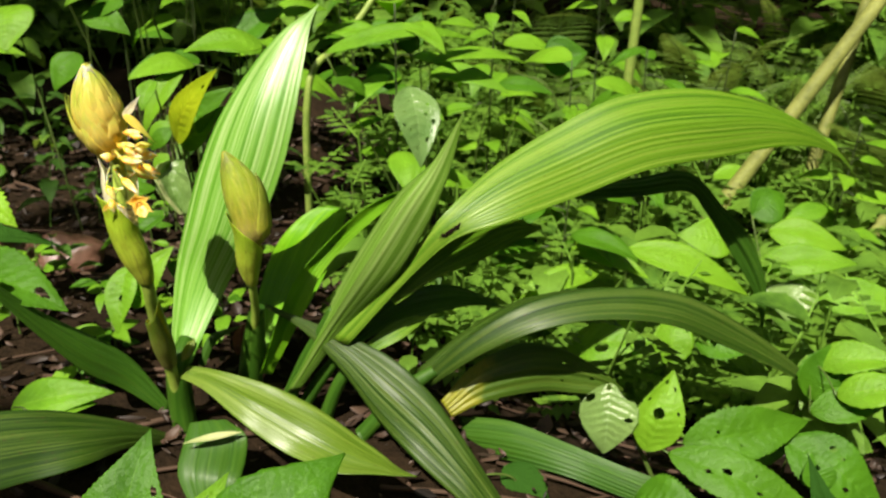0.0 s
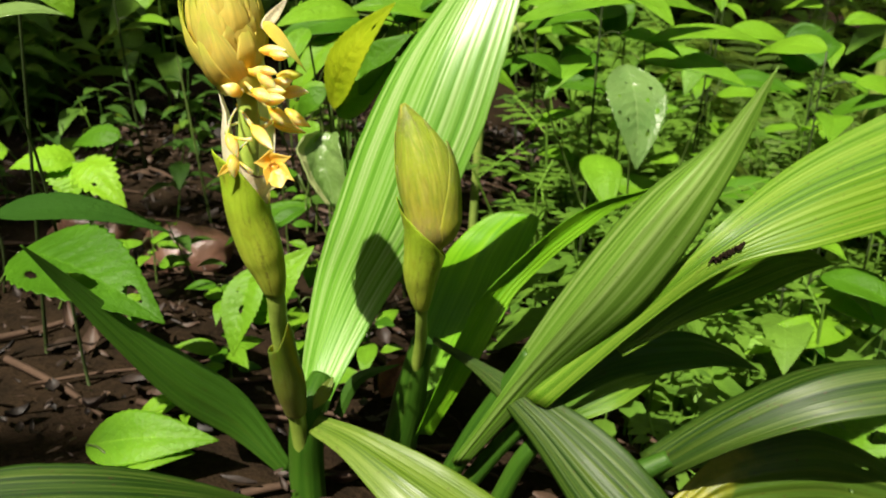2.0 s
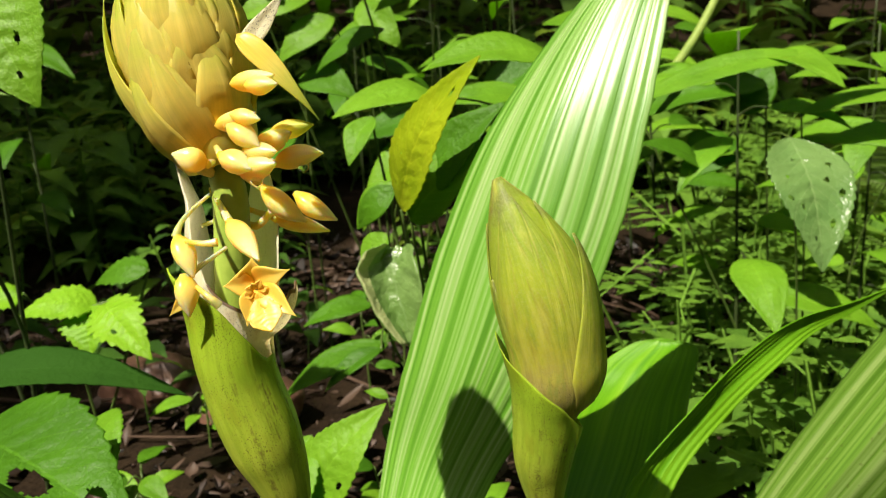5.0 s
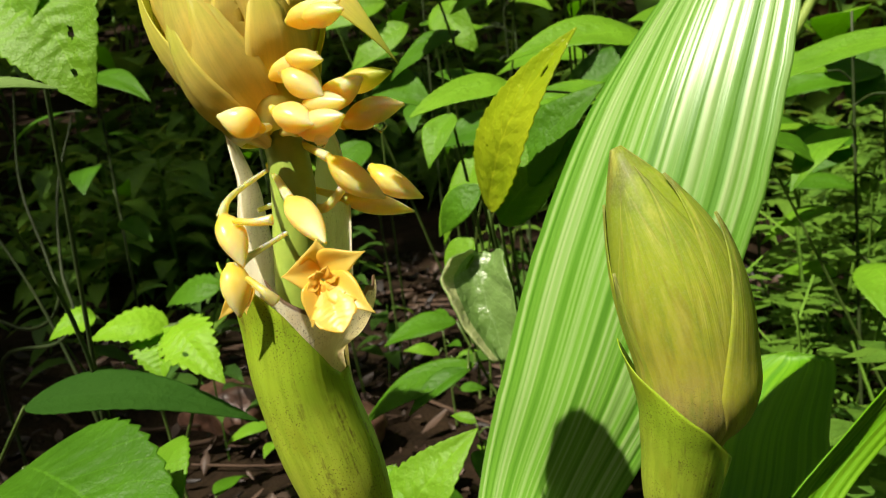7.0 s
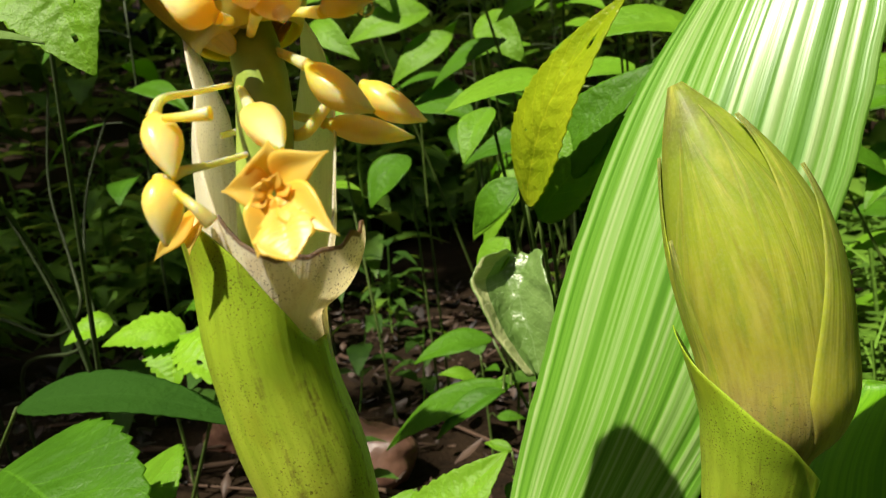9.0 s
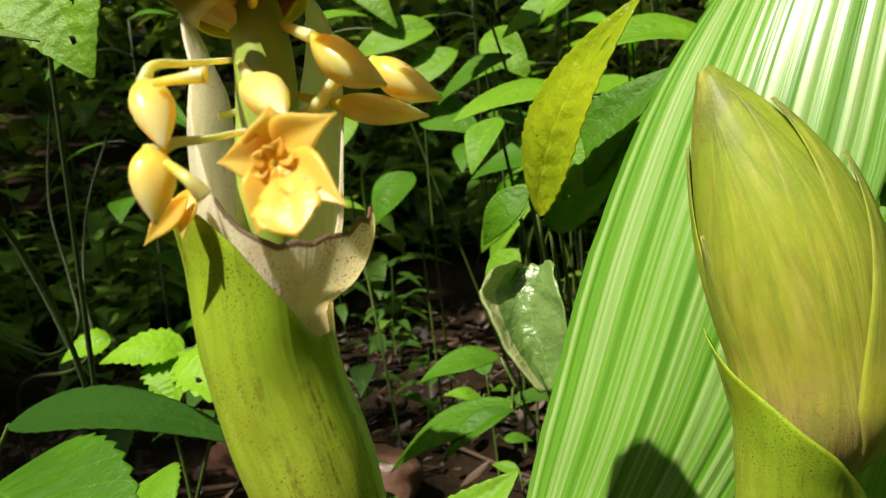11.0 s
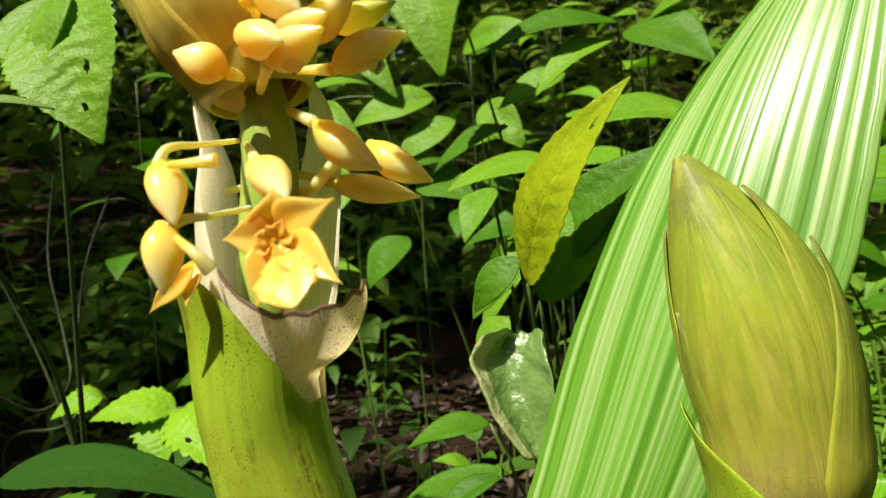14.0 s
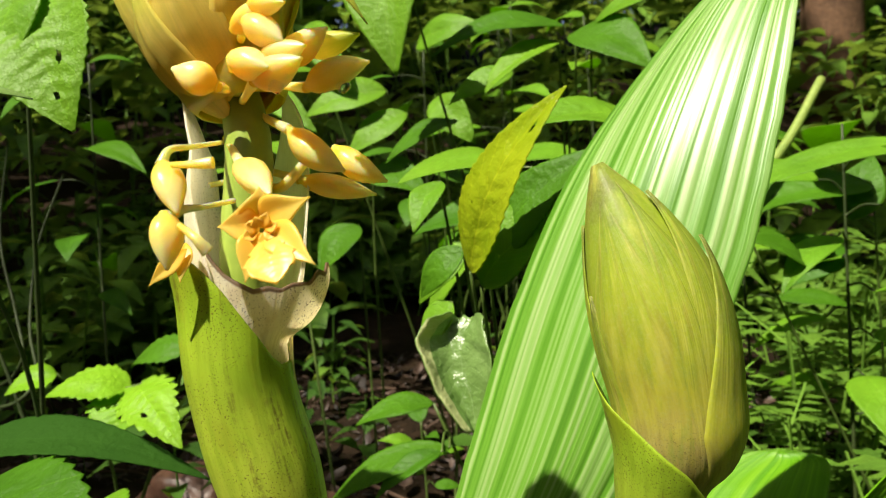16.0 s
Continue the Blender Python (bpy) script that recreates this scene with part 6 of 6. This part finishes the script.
# ---- trees ----
def tree(root, top, radius, crown_h, crown_r, gap, seed, label, mat, name="tree", count=100):
    """Trunk with limbs and a crown of leafy sprays; the crown leaves the given gap (centre, radius) open."""
    r = random.Random(seed)
    e = thing(name, root, label, "tree", "trees of the forest")
    back = Matrix.Translation(-Vector(root))
    mid = tuple((a + b) / 2 + r.uniform(-0.03, 0.03) for a, b in zip(root, top))
    tr = part("trunk", tube_mesh("trunk", [root, mid, top], [radius * 1.25, radius, radius * 0.75, radius * 0.5], mat, 30, 14), e)
    tr.matrix_parent_inverse = back
    for k in range(6):
        a = k * 1.05 + r.uniform(-0.3, 0.3)
        tip = (top[0] + crown_r * 0.8 * math.cos(a), top[1] + crown_r * 0.8 * math.sin(a), top[2] + r.uniform(0.1, 0.6) * crown_h)
        m2 = tuple((p + q) / 2 for p, q in zip(top, tip))
        along = [Vector(top).lerp(Vector(tip), w) for w in (0.3, 0.5, 0.7, 0.9)]
        if any((p - c - (p - c).dot(d) * d).length < g + 0.2 for p in along for c, d, g in gap):
            continue
        lb = part("limb", tube_mesh("limb", [top, (m2[0], m2[1], m2[2] + 0.05), tip], [radius * 0.45, radius * 0.25, radius * 0.08], mat, 12, 8), e)
        lb.matrix_parent_inverse = back
    sp = []
    while len(sp) < count:
        a, q = r.uniform(0, 6.283), crown_r * math.sqrt(r.random())
        p = (top[0] + q * math.cos(a), top[1] + q * math.sin(a), top[2] + r.uniform(-0.1, 1.0) * crown_h)
        q0 = Vector(p) + Vector((0, 0, 0.14))
        if any((q0 - c - (q0 - c).dot(d) * d).length < g + 0.28 for c, d, g in gap):
            continue
        if noise.noise((p[0] * 2.2, p[1] * 2.2, seed)) < -0.12:
            continue
        sp.append((*p, r.uniform(0.10, 0.18)))
    cr = scatter("crown", "", "", sp, M_CANOPY, seed)
    cr.parent = e
    cr.matrix_parent_inverse = back
    return e


# shafts kept free of crown leaves, placed where sun should land
GAPS = [(Vector(p), SUN_DIR, g) for p, g in (((-0.10, 0.61, 0.24), 0.09), ((-0.19, 0.53, 0.27), 0.16), ((-0.35, 0.61, 0.32), -0.06), ((-0.33, 0.92, 0.42), 0.06), ((-0.09, 0.36, 0.10), -0.05), ((-0.42, 0.70, 0.15), -0.05), ((0.20, 0.66, 0.15), 0.14), ((0.52, 1.02, 0.0), 0.32), ((-0.50, 1.15, 0.42), 0.10), ((-0.15, 1.60, 0.35), 0.16), ((0.55, 1.75, 0.15), 0.12), ((1.0, 1.9, 0.2), 0.02))]
r1, r2, r3 = (0.4550, 1.3000, -0.1380), (0.6530, 1.4000, -0.1990), (0.7200, 1.3000, -0.1950)
d1, d2, d3 = Vector((0.7620, 1.5000, 0.2040)) - Vector(r1), Vector((0.7940, 1.6000, 0.1820)) - Vector(r2), Vector((0.7900, 1.3500, -0.1330)) - Vector(r3)
for r0, d0, rad, seed, crown in ((r1, d1, 0.012, 31, 0.9), (r2, d2, 0.010, 32, 0.7), (r3, d3, 0.010, 37, 0.6)):
    foot = Vector(r0) - d0 * ((r0[2] - ground_z(r0[0], r0[1]) + 0.05) / d0.z)
    tree(tuple(foot), tuple(Vector(r0) + d0 * (2.0 / d0.z)), rad, 0.8, crown, GAPS, seed, "slender leaning sapling with smooth olive bark", M_BARK, "sapling", 40)
tree((0.15, 4.2, ground_z(0.15, 4.2) - 0.05), (0.2, 4.4, 4.6), 0.11, 1.6, 2.2, GAPS, 33, "forest tree with rough red-brown bark", M_TRUNK)
# four trees out of view, added only to block the sun around the shafts
tree((-2.6, 0.6, ground_z(-2.6, 0.6) - 0.05), (-2.4, 0.7, 4.0), 0.11, 1.4, 2.0, GAPS, 34, "added unseen tree that shades the left side", M_TRUNK, count=450)
tree((2.6, -1.4, ground_z(2.6, -1.4) - 0.05), (2.2, -1.3, 3.4), 0.11, 1.5, 2.0, GAPS, 35, "added unseen tree that shades the ground", M_TRUNK, count=260)
tree((-1.9, -0.8, ground_z(-1.9, -0.8) - 0.05), (-1.35, -0.95, 3.2), 0.10, 1.4, 1.6, GAPS, 36, "added unseen tree that shades the ground", M_TRUNK, count=460)
tree((1.1, -2.8, ground_z(1.1, -2.8) - 0.05), (0.45, -1.0, 3.8), 0.10, 1.2, 1.5, GAPS, 38, "added unseen tree that shades the ground", M_TRUNK, count=300)

# ---- litter, twigs and the stone ----
def litter(count, seed):
    """Curled dead leaves lying on the soil, as one mass."""
    r = random.Random(seed)
    V, F, U, n0 = [], [], [], 0
    for _ in range(count):
        x, y = r.uniform(-1.0, 1.0), 1.5 - 2.1 * r.random() ** 1.5
        ln, a = r.choice((0.2, 0.28, 0.4, 0.65)) * r.uniform(0.014, 0.042), r.uniform(0, 6.283)
        wd, curl = ln * r.uniform(0.10, 0.34), r.uniform(-0.5, 0.9)
        tilt = r.uniform(-1.6, 1.6)
        z = ground_z(x, y) + 0.004 + r.uniform(0, 0.008)
        for j in range(6):
            q = j / 5
            w = math.sin(math.pi * (0.06 + 0.9 * q)) * wd * r.uniform(0.8, 1.15)
            for side in (-1, -0.4, 0.4, 1):
                lx, ly = (q - 0.5) * ln, side * w
                lz = curl * ln * (side * side * 0.35 + (q - 0.5) ** 2) + tilt * lx * 0.4
                V.append((x + lx * math.cos(a) - ly * math.sin(a), y + lx * math.sin(a) + ly * math.cos(a), z + lz))
                U.append(((side + 1) / 2, q))
        F += [(n0 + j * 4 + i, n0 + j * 4 + i + 1, n0 + j * 4 + i + 5, n0 + j * 4 + i + 4) for j in range(5) for i in range(3)]
        n0 += 24
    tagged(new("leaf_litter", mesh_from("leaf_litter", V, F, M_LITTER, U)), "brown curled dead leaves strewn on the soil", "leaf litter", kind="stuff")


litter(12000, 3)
tw = random.Random(9)
for k in range(130):
    x, y, a, ln = tw.uniform(-0.8, 0.25), tw.uniform(0.45, 1.3), tw.uniform(-0.7, 0.9), tw.uniform(0.05, 0.18)
    p = [(x + ln * f * math.cos(a) + tw.uniform(-0.006, 0.006), y + ln * f * math.sin(a), ground_z(x + ln * f * math.cos(a), y + ln * f * math.sin(a)) + 0.006) for f in (0, 0.33, 0.66, 1)]
    r0 = tw.uniform(0.001, 0.0032)
    tagged(new("twig", tube_mesh("twig", p, [r0, r0 * 0.9, r0 * 0.5], M_TWIG, 10, 6)), "thin dead brown twig on the soil", "twig", "fallen twigs")


# dark crumbs lodged in the throat of the arching leaf
def crumbs(start, end, count, seed):
    rng = random.Random(seed)
    bm = bmesh.new()
    for k in range(count):
        f = (k + 0.5) / count
        at = Vector(start).lerp(Vector(end), f) + Vector([rng.uniform(-0.0009, 0.0009) for _ in range(3)])
        r = rng.uniform(0.0007, 0.0013) * (1.2 - 0.8 * abs(f - 0.5))
        got = bmesh.ops.create_icosphere(bm, subdivisions=1, radius=r, matrix=Matrix.Translation(at))
        for v in got["verts"]:
            v.co += (v.co - at) * rng.uniform(-0.35, 0.45)
    me = bpy.data.meshes.new("leaf_debris")
    bm.to_mesh(me)
    bm.free()
    me.materials.append(M_SOIL)
    tagged(new("leaf_debris", me), "dark crumbly plant debris lodged on a strap leaf", "debris")


crumbs((0.0041, 0.5982, 0.1852), (0.0195, 0.6006, 0.1957), 36, 4)
# thin arching stems behind the flowering spike, darkened in colour to read as shaded
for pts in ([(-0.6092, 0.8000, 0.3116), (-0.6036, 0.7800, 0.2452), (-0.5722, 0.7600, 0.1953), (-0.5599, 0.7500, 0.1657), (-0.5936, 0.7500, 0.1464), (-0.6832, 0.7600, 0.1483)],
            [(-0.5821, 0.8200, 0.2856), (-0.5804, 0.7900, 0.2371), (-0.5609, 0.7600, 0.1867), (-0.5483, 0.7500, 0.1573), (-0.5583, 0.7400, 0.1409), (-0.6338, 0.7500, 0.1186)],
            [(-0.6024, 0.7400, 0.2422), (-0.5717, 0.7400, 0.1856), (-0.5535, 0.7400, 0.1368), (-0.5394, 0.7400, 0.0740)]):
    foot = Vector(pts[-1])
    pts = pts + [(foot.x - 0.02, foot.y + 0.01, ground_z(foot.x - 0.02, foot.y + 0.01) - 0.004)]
    tagged(new("trailing_stem", tube_mesh("trailing_stem", pts, [0.0008, 0.0011, 0.0013, 0.0014], M_STEM_DARKENED, 40, 8)), "thin arching green herb stem rooted in the soil", "stem", "trailing stems")


def stone(at, size, seed, label):
    bm = bmesh.new()
    bmesh.ops.create_icosphere(bm, subdivisions=4, radius=1.0)
    for v in bm.verts:
        k = 1 + 0.3 * noise.noise(v.co * 1.3 + Vector((seed, 0, 0))) + 0.10 * noise.noise(v.co * 4) + 0.03 * noise.noise(v.co * 11)
        v.co = Vector((v.co.x * size[0], v.co.y * size[1], v.co.z * size[2])) * k
    me = bpy.data.meshes.new("stone")
    bm.to_mesh(me)
    bm.free()
    me.polygons.foreach_set("use_smooth", np.ones(len(me.polygons), dtype=bool))
    me.materials.append(M_STONE)
    ob = new("stone", me)
    ob.location = at
    tagged(ob, label, "stone", "stones on the soil")


sp = (-0.4451, 0.8600, 0.0593)
stone((sp[0], sp[1], ground_z(sp[0], sp[1]) + 0.012), (0.046, 0.028, 0.028), 1.0, "angular reddish-brown stone half sunk in soil")
stone((sp[0] - 0.11, sp[1] + 0.03, ground_z(sp[0] - 0.11, sp[1] + 0.03) + 0.01), (0.05, 0.03, 0.03), 5.0, "dark reddish stone half sunk in soil")


def fallen_leaf(base, tip, width, mat, face, label):
    tagged(new("fallen_leaf", herb_leaf_mesh("fallen_leaf", base, tip, width, mat, face, 0.12, 0.25, 5, 0.5, 13, 26, 0.0004, width * 900, 0.06, 0.3)), label, "dead leaf", "single fallen leaves")


def on_soil(p, up=0.006):
    return (p[0], p[1], ground_z(p[0], p[1]) + up)


fallen_leaf(on_soil((-0.2178, 0.4100, 0.1159)), on_soil((-0.1944, 0.4200, 0.1198), 0.02), 0.018, M_DEAD, (0.1, -0.4, 0.9), "orange dead leaf curled on the soil")
fallen_leaf(on_soil((-0.1868, 0.6600, 0.0789)), on_soil((-0.1726, 0.6800, 0.1120), 0.035), 0.022, M_BROWN, (0.1, -0.8, 0.5), "red-brown curled dead leaf standing in the litter")
fallen_leaf(on_soil((-0.3406, 0.8000, 0.0667)), on_soil((-0.3162, 0.8200, 0.0686), 0.02), 0.034, M_LITTER, (0.0, -0.6, 0.8), "pale pinkish-brown dead leaf on the soil")
fallen_leaf(on_soil((-0.4123, 0.8500, 0.0684)), on_soil((-0.3982, 0.8600, 0.0627), 0.02), 0.022, M_LITTER, (0.0, -0.6, 0.8), "pale pinkish-brown dead leaf on the soil")
